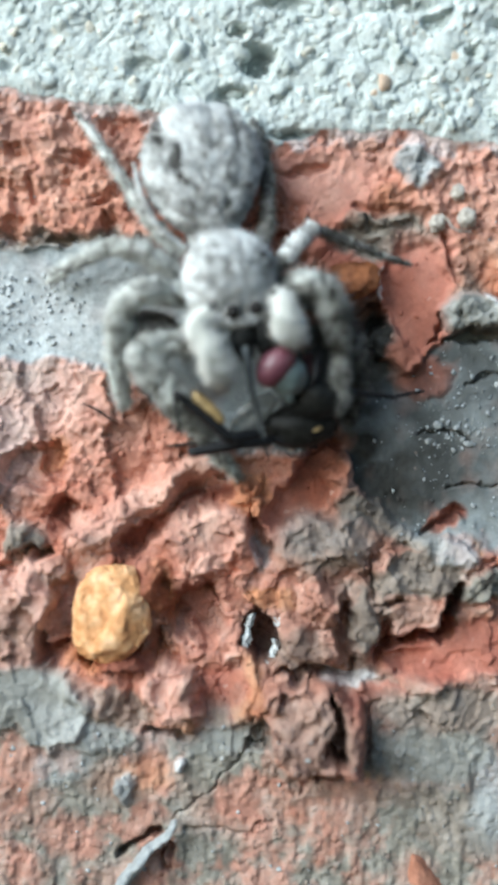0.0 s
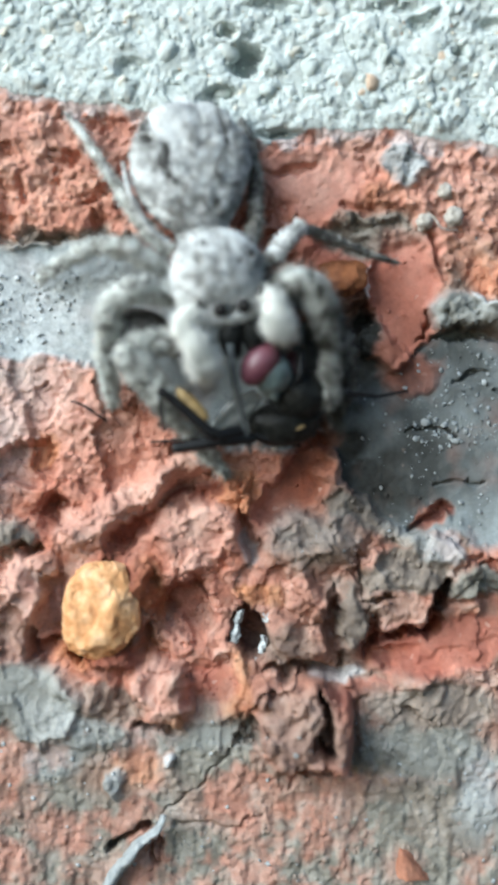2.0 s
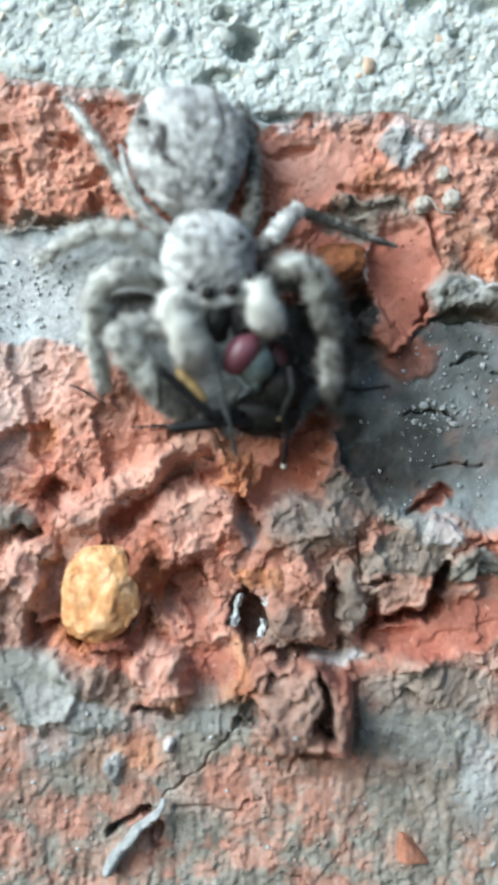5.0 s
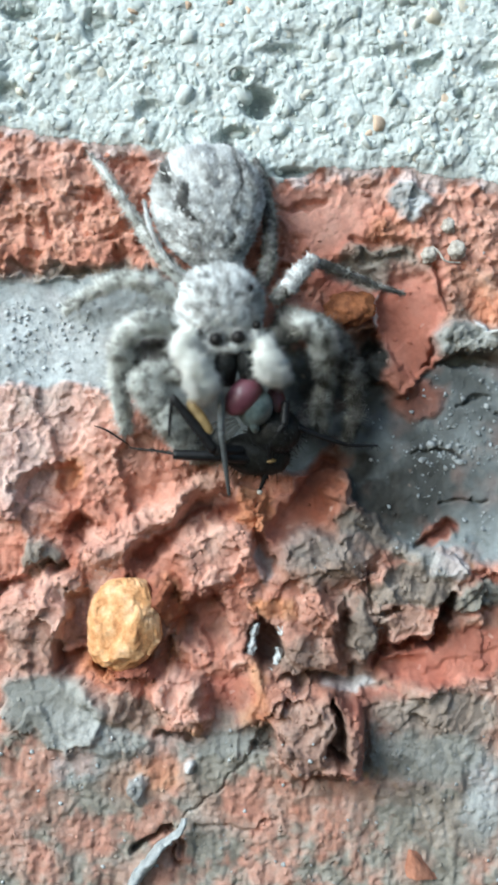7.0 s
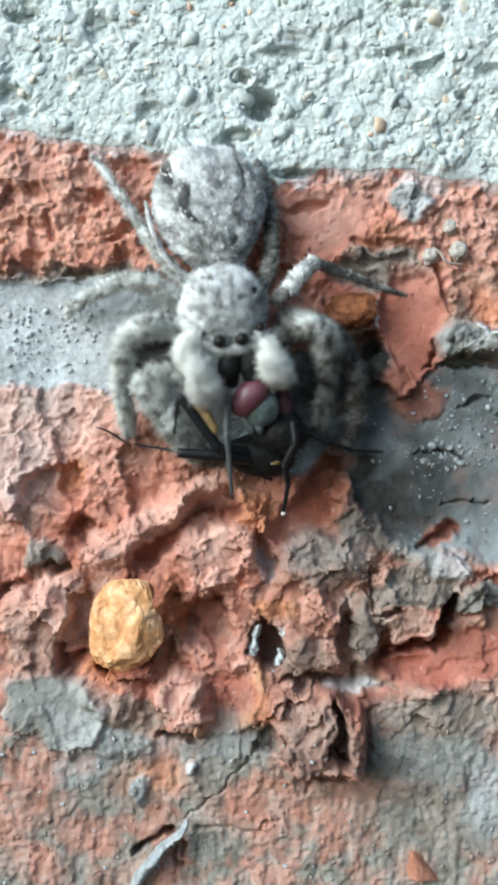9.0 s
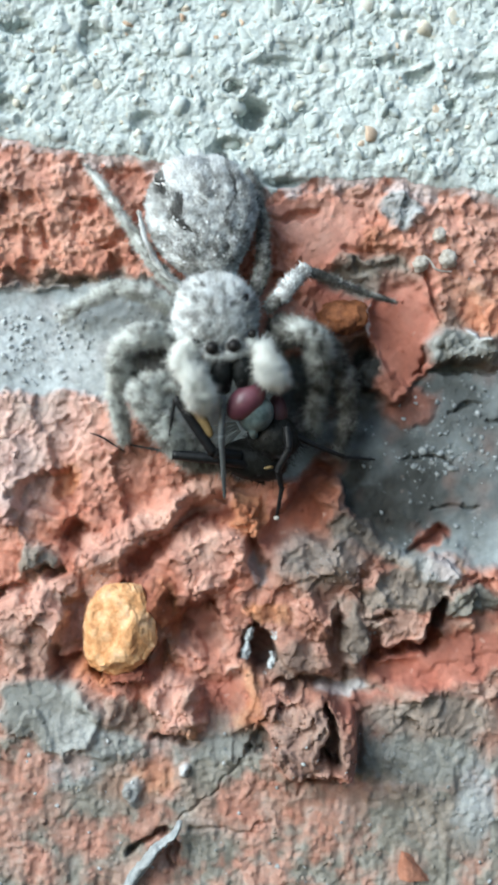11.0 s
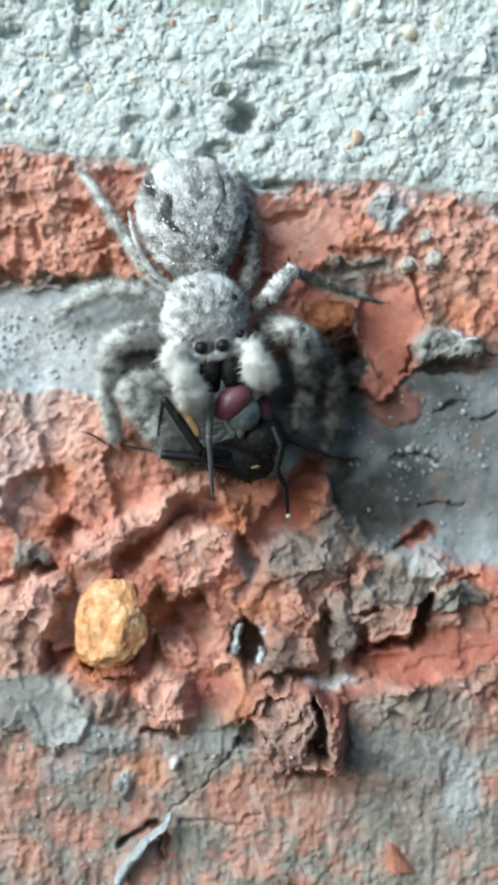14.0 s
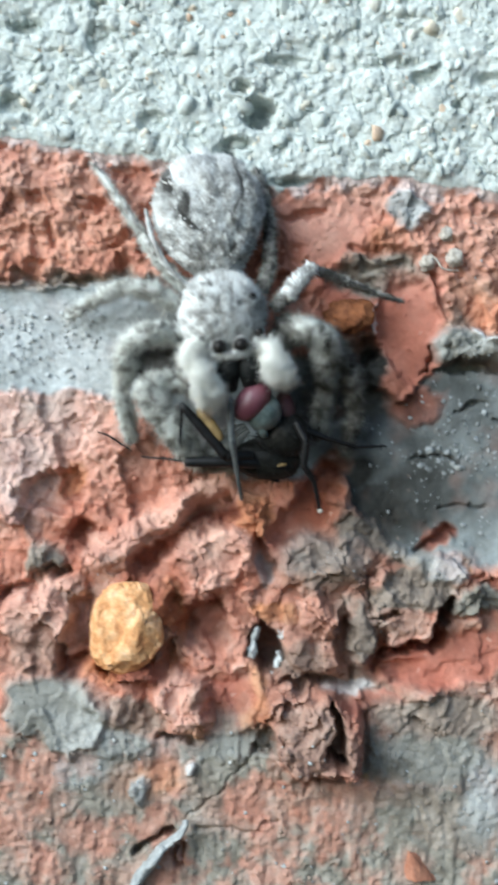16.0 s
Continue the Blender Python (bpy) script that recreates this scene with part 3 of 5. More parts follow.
    # The gap beside the pebble: deep red with its shade painted in.
    r.mark("deep_shade", -10.25, -11.2, 0.9, 2.7, -14, 0.85, 0.4)
    r.rise(-12.70, -10.75, 1.9, 2.6, 4, 0.55, 0.2)
    r.mark("dust", -12.9, -12.3, 1.9, 2.3, 4, 0.4, 0.4)
    r.ridge(-14.79, -9.11, -11.34, -7.48, 0.30, -1.6)
    r.dome(-12.43, -7.08, 1.25, 0.92, 20, 0.9)
    r.mark("dust", -12.43, -7.08, 1.25, 0.98, 20, 0.9)
    r.calm(-11.44, -15.67, 3.28, 2.30, -28, 0.7)
    r.rise(-11.44, -15.54, 2.95, 2.03, -28, 0.5, 0.12)
    r.mark("dust", -11.34, -15.67, 3.15, 2.10, -26, 1.0)
    r.mark("film", -11.34, -15.67, 3.02, 1.97, -26, 0.3)
    r.mark("film", -8.39, -17.51, 2.30, 0.79, 4, 0.3)
    r.mark("film", -9.87, -18.82, 1.44, 1.11, 10, 0.4)
    r.rise(-8.39, -17.51, 2.30, 0.72, 4, 0.3, 0.3)
    r.mark("lime", -9.54, -16.92, 1.97, 0.98, -26, 0.22, 0.6)
    r.rise(-8.23, -15.11, 1.64, 1.11, -10, 0.5)
    r.mark("dust", -7.41, -15.93, 1.97, 0.98, 0, 0.7)
    r.rise(-4.23, -14.89, 1.51, 1.70, 10, 1.2, 0.25)
    r.rise(-1.61, -14.95, 1.44, 1.51, 0, -0.5, 0.3)
    r.mark("plain", -1.61, -14.79, 1.51, 1.31, 0, 0.8)
    r.mark("ochre", -0.03, -15.11, 0.98, 1.97, 10, 0.6)
    r.rise(-4.62, -16.98, 1.25, 0.36, 0, -1.8, 0.4)
    r.mark("ochre", -3.80, -16.59, 0.85, 0.52, 0, 0.9)
    r.dome(-3.41, -16.69, 0.39, 0.39, 0, 0.7)
    r.mark("rose", -13.4, -1.5, 2.0, 3.6, 0, 0.9, 0.5)
    r.mark("lime", -13.4, -1.6, 1.8, 3.2, 0, 0.30, 0.6)
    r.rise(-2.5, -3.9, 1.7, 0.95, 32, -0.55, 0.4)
    r.mark("deep_shade", -2.5, -3.9, 1.8, 1.0, 32, 0.9, 0.4)
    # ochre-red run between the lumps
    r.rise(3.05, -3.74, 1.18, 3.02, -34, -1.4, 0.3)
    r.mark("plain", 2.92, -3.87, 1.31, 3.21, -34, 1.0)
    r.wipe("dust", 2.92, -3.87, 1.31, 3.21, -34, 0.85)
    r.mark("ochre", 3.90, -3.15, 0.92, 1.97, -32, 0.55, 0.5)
    # The fly's shadow on the run, put into the colour as darker red.
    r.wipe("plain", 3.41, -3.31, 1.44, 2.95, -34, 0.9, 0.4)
    r.mark("deep_shade", 3.51, -3.31, 1.31, 2.75, -34, 0.9, 0.5)
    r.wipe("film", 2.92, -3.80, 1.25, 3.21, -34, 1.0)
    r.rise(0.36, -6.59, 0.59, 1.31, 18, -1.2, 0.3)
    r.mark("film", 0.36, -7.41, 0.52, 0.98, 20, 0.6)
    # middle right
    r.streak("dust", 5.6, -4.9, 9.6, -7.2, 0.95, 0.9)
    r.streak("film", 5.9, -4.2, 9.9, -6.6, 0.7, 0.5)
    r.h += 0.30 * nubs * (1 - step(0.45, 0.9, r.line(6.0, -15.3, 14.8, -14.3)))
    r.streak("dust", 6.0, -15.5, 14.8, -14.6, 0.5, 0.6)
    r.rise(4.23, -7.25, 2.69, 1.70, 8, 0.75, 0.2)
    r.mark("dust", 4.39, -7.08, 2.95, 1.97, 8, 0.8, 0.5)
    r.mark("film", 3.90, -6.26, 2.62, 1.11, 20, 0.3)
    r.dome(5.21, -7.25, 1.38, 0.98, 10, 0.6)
    r.mark("deep_shade", 2.59, -6.75, 0.46, 0.33, 0, 0.7)
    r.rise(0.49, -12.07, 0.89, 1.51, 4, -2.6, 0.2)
    # The hole's own shade, put into its colour.
    r.mark("deep_shade", 0.49, -12.07, 0.98, 1.64, 4, 0.95)
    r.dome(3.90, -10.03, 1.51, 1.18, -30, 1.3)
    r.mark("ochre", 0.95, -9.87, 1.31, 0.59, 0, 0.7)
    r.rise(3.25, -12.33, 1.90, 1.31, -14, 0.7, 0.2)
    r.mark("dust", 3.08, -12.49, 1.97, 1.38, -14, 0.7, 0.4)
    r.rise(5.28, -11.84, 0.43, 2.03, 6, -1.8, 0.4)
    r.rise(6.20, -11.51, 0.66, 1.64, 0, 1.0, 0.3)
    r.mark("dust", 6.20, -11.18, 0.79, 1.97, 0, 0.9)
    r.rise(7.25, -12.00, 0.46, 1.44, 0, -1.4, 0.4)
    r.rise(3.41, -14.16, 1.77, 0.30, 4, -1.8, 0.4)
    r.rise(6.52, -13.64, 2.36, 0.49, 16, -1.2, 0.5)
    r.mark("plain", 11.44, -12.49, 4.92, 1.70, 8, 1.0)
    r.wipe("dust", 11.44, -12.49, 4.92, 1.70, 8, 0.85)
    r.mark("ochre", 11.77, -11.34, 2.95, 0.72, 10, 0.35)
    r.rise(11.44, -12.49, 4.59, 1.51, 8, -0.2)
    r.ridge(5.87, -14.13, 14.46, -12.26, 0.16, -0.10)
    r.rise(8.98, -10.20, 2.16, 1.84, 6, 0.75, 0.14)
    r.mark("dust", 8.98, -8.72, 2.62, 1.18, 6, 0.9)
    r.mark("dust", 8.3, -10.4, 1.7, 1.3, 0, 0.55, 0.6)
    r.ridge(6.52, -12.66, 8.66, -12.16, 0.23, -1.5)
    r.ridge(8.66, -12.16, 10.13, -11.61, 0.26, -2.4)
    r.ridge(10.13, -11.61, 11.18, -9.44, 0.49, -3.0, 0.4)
    # Shade inside the crack, painted as dark red.
    r.streak("deep_shade", 10.13, -11.61, 11.18, -9.44, 0.59, 1.0)
    r.streak("deep_shade", 7.18, -12.52, 10.13, -11.61, 0.30, 1.0)
    r.rise(13.02, -8.98, 1.70, 0.98, 0, 0.9, 0.22)
    r.mark("dust", 13.02, -8.98, 1.77, 1.05, 0, 1.0)
    r.rise(10.79, -7.08, 1.97, 1.11, 14, 0.35)
    r.wipe("film", 10.5, -5.8, 1.1, 0.5, 30, 0.9)
    r.mark("film", 10.79, -7.25, 1.44, 0.85, 0, 0.6)
    r.mark("lime", 11.05, -7.41, 1.11, 0.66, 0, 0.3)
    r.ridge(9.64, -6.35, 11.1, -5.44, 0.26, -0.8)
    r.streak("deep_shade", 9.64, -6.35, 11.3, -5.44, 0.34, 1.0)
    r.streak("ochre", 11.4, -5.9, 12.4, -6.9, 0.3, 0.8)
    r.ridge(6.52, -7.74, 7.02, -9.87, 0.13, -0.7)
    r.rise(7.57, -10.10, 0.66, 0.16, 0, -1.2, 0.5)
    r.mark("plain", 6.69, -15.11, 1.77, 0.56, 4, 0.9)
    r.wipe("dust", 6.69, -15.11, 1.77, 0.56, 4, 0.85)
    r.mark("lime", 5.38, -14.36, 1.57, 0.30, 2, 0.55)
    r.rise(10.13, -14.46, 1.11, 0.59, 0, 0.4)
    r.mark("dust", 10.79, -16.10, 4.59, 1.44, -3, 0.85, 0.4)
    # The dust on these lumps is made darker.
    for cx, cz, rx, rz, k in ((4.56, -7.08, 2.95, 1.97, 0.55), (2.59, -12.66, 2.62, 1.97, 0.75), (6.20, -11.34, 0.98, 2.10, 0.9), (3.25, -13.48, 1.97, 0.79, 0.85), (9.15, -8.56, 2.62, 1.11, 0.45), (13.02, -8.98, 1.77, 1.05, 0.35), (7.18, 9.64, 2.62, 1.51, 0.35), (4.89, -17.90, 2.30, 2.30, 0.4)):
        r.mark("shade_dark", cx, cz, rx, rz, 0, k, 0.4)
    r.mark("dust", 3.57, -12.82, 3.87, 3.77, 0, 0.42, 0.5)
    r.mark("shade_dark", 3.57, -13.31, 3.93, 4.59, 0, 0.5, 0.5)
    # the split lump
    r.rise(3.51, -16.92, 2.75, 2.49, -22, 2.0, 0.15)
    r.dome(3.41, -16.92, 2.16, 2.16, 0, 0.7)
    r.wipe("dust", 3.74, -17.25, 2.75, 2.56, 0, 0.8, 0.25)
    r.mark("dust", 2.92, -17.57, 2.49, 2.30, 0, 0.5, 0.5)
    r.mark("deep_shade", 4.89, -17.25, 1.64, 2.16, 0, 0.45, 0.4)
    r.mark("dust", 3.2, -17.0, 2.5, 2.4, 0, 0.6, 0.4)
    r.mark("shade_dark", 3.5, -17.0, 2.9, 2.6, 0, 0.75, 0.4)
    r.mark("dust", 2.6, -12.9, 2.3, 1.7, 0, 0.75, 0.5)
    r.h += (0.30 * big + 0.20 * small + 0.14 * fbm(x, z, 0.6, 3, 61)) * (1 - step(0.8, 1.2, r.away(3.51, -16.92, 2.75, 2.62, -20)))
    r.rise(4.56, -16.92, 0.30, 1.64, 6, -3.2, 0.25)
    # Shade of the split, painted the same way.
    r.mark("deep_shade", 4.56, -16.92, 0.36, 1.70, 6, 0.9)
    r.rise(5.34, -17.31, 0.56, 1.77, -6, 1.0, 0.25)
    r.rise(4.82, -18.82, 0.98, 0.43, 14, 0.9, 0.3)
    r.rise(4.39, -19.74, 1.80, 0.30, 8, -0.8, 0.4)
    r.rise(6.26, -17.57, 0.49, 1.84, 0, -0.6, 0.5)
    r.rise(0.69, -17.31, 0.33, 0.66, -30, -1.2, 0.4)
    # bottom
    for cx, cz, rx, rz, t in ((-6.10, -19.70, 2.62, 1.44, 4), (-12.49, -20.85, 1.97, 1.44, 0), (-12.82, -24.46, 2.30, 0.79, 0), (-6.59, -25.28, 2.30, 1.11, 0), (8.49, -20.36, 1.97, 0.59, 6), (3.90, -20.85, 2.30, 1.31, 0), (-0.36, -21.51, 2.95, 1.31, 0), (9.15, -24.62, 1.11, 0.98, 0), (-9.21, -23.15, 1.31, 0.98, 0)):
        r.wipe("dust", cx, cz, rx, rz, t, 0.36, 0.5)
    r.mark("ochre", -6.10, -19.70, 2.10, 0.98, 4, 0.45, 0.5)
    r.mark("dust", 10.46, -21.84, 4.92, 2.95, 0, 0.92, 0.5)
    r.mark("dust", 10.46, -18.23, 4.26, 1.97, 0, 1.0, 0.5)
    r.mark("film", 10.95, -18.56, 3.61, 1.44, 0, 0.2, 0.6)
    r.mark("film", -3.15, -17.57, 4.92, 0.79, 0, 0.3, 0.5)
    r.mark("lime", 13.15, -20.03, 0.85, 1.97, -4, 0.16, 0.6)
    r.mark("film", 13.15, -20.69, 1.18, 2.62, -4, 0.55, 0.4)
    r.rise(-6.75, -20.36, 0.46, 0.72, 0, 0.5)
    r.mark("film", -6.75, -20.36, 0.49, 0.79, 0, 0.8)
    r.ridge(1.11, -17.08, -3.97, -21.84, 0.06, -0.28)
    r.ridge(-4.89, -22.69, -6.66, -23.74, 0.23, -1.4)
    r.ridge(-4.46, -23.15, -4.36, -24.62, 0.16, -0.8)
    r.ridge(-3.31, -22.49, 1.28, -22.23, 0.10, -0.25)
    r.dome(-3.57, -18.75, 0.39, 0.46, 0, 0.6)
    r.mark("lime", -3.57, -18.75, 0.36, 0.43, 0, 0.8)
    # shrinkage cracks in the cement
    r.ridge(9.1, -0.98, 9.9, -0.80, 0.07, -0.5)
    r.ridge(9.9, -0.80, 10.9, -0.98, 0.12, -0.7)
    r.ridge(11.2, -0.80, 11.9, -0.95, 0.08, -0.6)
    r.ridge(12.0, 2.0, 13.3, 2.15, 0.10, -0.5)
    r.ridge(13.6, 1.3, 15.2, 1.9, 0.10, -0.5)
    r.ridge(11.11, -3.80, 13.41, -4.00, 0.10, -0.45)
    r.ridge(12.26, -3.97, 12.59, -3.48, 0.08, -0.4)
    r.ridge(11.44, -8.46, 13.25, -7.41, 0.10, -0.5)
    return r


def mortar_face(x, z):
    wx, wz = x + 0.10 * fbm(x, z, 0.9, 3, 41), z + 0.10 * fbm(x, z, 0.9, 3, 42)
    a, gap, who = lumps(wx, wz, 1.5, 43)
    b, _, who_b = lumps(wx, wz, 0.75, 44)
    c, _, who_c = lumps(wx, wz, 0.36, 45)
    sx, sz = wx + 0.3 * fbm(x, z, 0.4, 3, 48), wz + 0.3 * fbm(x, z, 0.4, 3, 49)
    h = 0.5 + 0.30 * fbm(x, z, 5, 3, 46) + 0.42 * a * (who - 0.1) + 0.22 * b * (who_b - 0.15) + 0.07 * c * who_c
    h += 0.12 * shards(sx, sz, 0.9, 50) + 0.06 * shards(sx, sz, 0.45, 51) + 0.14 * fbm(x, z, 0.9, 3, 47, 0.5)
    h = 0.5 + (h - 0.5) * 0.58 - 0.25 * step(0.82, 0.97, who_b) * b - 0.16 * step(0.30, 0.0, gap) * step(-0.2, 0.5, fbm(x, z, 2.4, 2, 54))
    pit_shade = np.zeros(x.shape)

    # A pit, with its shade painted over the same outline.
    def hollow(cx, cz, rx, rz, depth, darkness):
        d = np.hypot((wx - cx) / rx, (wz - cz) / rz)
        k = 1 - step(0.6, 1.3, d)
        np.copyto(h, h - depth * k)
        np.copyto(pit_shade, np.maximum(pit_shade, darkness * k))

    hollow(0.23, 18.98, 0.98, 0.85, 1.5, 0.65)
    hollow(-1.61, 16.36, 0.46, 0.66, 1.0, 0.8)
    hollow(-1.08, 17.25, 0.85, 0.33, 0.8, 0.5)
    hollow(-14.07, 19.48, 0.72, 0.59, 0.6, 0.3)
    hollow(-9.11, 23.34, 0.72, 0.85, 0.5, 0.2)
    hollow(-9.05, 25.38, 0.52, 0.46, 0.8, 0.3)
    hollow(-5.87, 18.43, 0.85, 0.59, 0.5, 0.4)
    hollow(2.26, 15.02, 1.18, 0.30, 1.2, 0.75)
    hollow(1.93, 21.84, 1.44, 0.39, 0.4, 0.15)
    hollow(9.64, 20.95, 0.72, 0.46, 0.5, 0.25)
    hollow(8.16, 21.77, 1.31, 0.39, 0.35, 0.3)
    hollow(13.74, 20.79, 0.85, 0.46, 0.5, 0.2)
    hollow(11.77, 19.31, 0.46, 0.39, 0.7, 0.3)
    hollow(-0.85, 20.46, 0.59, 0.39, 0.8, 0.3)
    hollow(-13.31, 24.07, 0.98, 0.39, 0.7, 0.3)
    return h, pit_shade


def sheet(name, xs, zs, material, parent, inside, marks_of, label, depth=4.0):
    """A height-field mesh over the grid xs, zs where inside holds, with a rim that runs back into the wall."""
    x, z = np.meshgrid(xs, zs)
    h, marks = marks_of(x, z)
    keep = inside(x, z)
    nx, nz = len(xs), len(zs)
    idx = np.arange(nx * nz).reshape(nz, nx)
    quads = np.stack([idx[:-1, :-1], idx[:-1, 1:], idx[1:, 1:], idx[1:, :-1]], -1)
    quads = quads[keep[:-1, :-1]]
    used, inverse = np.unique(quads, return_inverse=True)
    quads = inverse.reshape(-1, 4)
    verts = np.stack([x.ravel(), -h.ravel(), z.ravel()], 1)[used]
    me = bpy.data.meshes.new(name)
    me.from_pydata((verts * MM).tolist(), [], quads.tolist())
    for key, val in marks.items():
        me.attributes.new(key, "FLOAT", "POINT").data.foreach_set("value", np.ascontiguousarray(val.ravel()[used], dtype=np.float32))
    me.polygons.foreach_set("use_smooth", np.full(len(quads), True))
    me.materials.append(material)
    me.update()
    bm = bmesh.new()
    bm.from_mesh(me)
    rim = [e for e in bm.edges if e.is_boundary]
    made = bmesh.ops.extrude_edge_only(bm, edges=rim)
    for v in made["geom"]:
        if isinstance(v, bmesh.types.BMVert):
            v.co.y = depth * MM
    bm.to_mesh(me)
    bm.free()
    ob = new(name, me)
    ob.parent = parent
    PIVOT[ob.name] = np.zeros(3)
    return tagged(ob, label)


STEP = 0.085
wall = tagged(holder("wall", 0, 0, 0), "weathered red brick wall with a wide pale mortar joint", "wall", kind="structure")


def of_brick(x, z):
    r = brick_face(x, z)
    gap = joint_edge(x) - z
    near = step(0.55, 0.0, gap)
    r.marks["lime"] = np.maximum(r.marks["lime"], 0.55 * step(0.8, 0.1, gap + 0.7 * fbm(x, z, 0.9, 3, 55)))
    return r.h * (1 - near) + near * (of_mortar(x, z)[0] - 0.02), r.marks


def of_mortar(x, z):
    h, pit_shade = mortar_face(x, z)
    lip = step(-0.3, 0.9, z - joint_edge(x))
    return 0.22 + (h - 0.22) * (0.25 + 0.75 * lip), {"pit_shade": pit_shade}


XS, ZS = np.arange(-18.7, 19.0, STEP), np.arange(-30.0, 30.6, STEP)
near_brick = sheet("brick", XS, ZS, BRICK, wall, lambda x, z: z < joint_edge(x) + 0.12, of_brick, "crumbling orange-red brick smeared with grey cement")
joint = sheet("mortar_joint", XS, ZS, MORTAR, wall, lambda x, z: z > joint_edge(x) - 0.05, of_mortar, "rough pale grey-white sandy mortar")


def block(name, x0, x1, y0, y1, z0, z1, material, parent, label="", soft=1.2):
    """A plain worn block with rounded edges."""
    bm = bmesh.new()
    bmesh.ops.create_cube(bm, size=1)
    for v in bm.verts:
        v.co = Vector(((x0 + x1) / 2 + v.co.x * (x1 - x0), (y0 + y1) / 2 + v.co.y * (y1 - y0), (z0 + z1) / 2 + v.co.z * (z1 - z0))) * MM
    bmesh.ops.bevel(bm, geom=list(bm.edges), offset=soft * MM, segments=2, affect="EDGES")
    me = bpy.data.meshes.new(name)
    bm.to_mesh(me)
    bm.free()
    me.materials.append(material)
    ob = new(name, me)
    ob.parent = parent
    return tagged(ob, label) if label else ob


# the rest of the wall, outside the close view
block("mortar_bed", -330, 330, 5.5, 100, -130, 140, MORTAR, wall, "pale mortar bed behind the bricks", 0.5)
for x0, x1, z0, z1 in ((-118, -18.8, -43, 14.5), (19.1, 102, -43, 12.5), (-18.7, 19.0, -43, -30.1), (-330, -130, -43, 14.5), (114, 330, -43, 12.5),
                       (-240, -12, 31.0, 88), (2, 230, 31.0, 88), (-225, -10, -112, -55), (2, 215, -112, -55)):
    block("brick", x0, x1, -0.2, 95, z0, z1, PLAIN_BRICK, wall)


def grain_mesh(k, material, fineness=2):
    rng = random.Random(k)
    bm = bmesh.new()
    bmesh.ops.create_icosphere(bm, subdivisions=fineness, radius=1.0)
    skew = [Vector((rng.gauss(0, 1), rng.gauss(0, 1), rng.gauss(0, 1))).normalized() for _ in range(10)]
    s = (rng.uniform(0.8, 1.15), rng.uniform(0.7, 1.0), rng.uniform(0.75, 1.1))
    for v in bm.verts:
        w = 1 + rng.uniform(-0.04, 0.04)
        for p in skew:
            over = v.co.dot(p) - 0.50
            if over > 0:
                v.co -= p * over * 0.85
        v.co = Vector((v.co.x * s[0] * w, v.co.y * s[1] * w, v.co.z * s[2] * w)) * MM
    me = bpy.data.meshes.new("grain")
    bm.to_mesh(me)
    bm.free()
    me.polygons.foreach_set("use_smooth", np.full(len(me.polygons), True))
    me.materials.append(material)
    return me


def strew(name, meshes, spots, parent, surface, sink):
    """Single grains, half sunk in the surface."""
    rng = random.Random(name)
    xs, zs = np.array([s[0] for s in spots]), np.array([s[1] for s in spots])
    hs = surface(xs, zs)
    for (x, z, size), h in zip(spots, hs):
        ob = new(name, rng.choice(meshes))
        ob.parent = parent
        ob.location = (x * MM, -(h + size * (0.5 - sink)) * MM, z * MM)
        ob.rotation_euler = (rng.uniform(0, 6), rng.uniform(0, 6), rng.uniform(0, 6))
        ob.scale = (size, size * 0.8, size)


sand = [grain_mesh(k, GRAIN) for k in range(7)]
rng_s = random.Random(5)
spots = [(8.23, 24.72, 0.85), (11.77, 24.72, 0.85), (6.39, 16.59, 0.75), (9.08, 16.13, 0.75), (-0.10, 22.82, 0.8), (-1.21, 20.79, 0.5), (-6.59, 25.38, 0.6),
         (13.67, 23.02, 0.6), (-8.69, 24.98, 0.7), (-8.16, 24.20, 0.55), (-6.92, 24.46, 0.75), (-0.69, 19.64, 0.85), (-2.66, 21.28, 0.45), (-3.97, 22.59, 0.75), (10.13, 21.93, 0.7), (-12.49, 21.11, 0.8), (-3.15, 23.74, 0.5), (3.41, 21.61, 0.5), (1.93, 22.92, 0.7)]
while len(spots) < 299:
    sx, sz = rng_s.uniform(-17.5, 17.8), rng_s.uniform(15.0, 30.0)
    if sz > float(joint_edge(np.array([sx]))[0]) + 0.5:
        spots.append((sx, sz, rng_s.choice((0.26, 0.32, 0.38, 0.46, 0.54, 0.62, 0.72, 0.80))))
strew("sand_grain", sand, spots, joint, lambda x, z: of_mortar(x, z)[0], 0.82)

def scattered(shapes, spots, rng):
    """Many grains as one mesh; spots are rows of x, y, z, size."""
    raw = []
    for m in shapes:
        co = np.zeros(len(m.vertices) * 3)
        m.vertices.foreach_get("co", co)
        raw.append((co.reshape(-1, 3) / MM, np.array([tuple(p.vertices) for p in m.polygons])))
    verts, faces, at = [], [], 0
    for k, (x, y, z, size) in enumerate(spots):
        v, f = raw[k % len(raw)]
        turn = np.array(Euler(rng.uniform(0, 6.28, 3)).to_matrix())
        verts.append((v @ turn.T) * size + np.array((x, y, z)))
        faces.append(f + at)
        at += len(v)
    return np.concatenate(verts), np.concatenate(faces).tolist(), len(raw[0][0])


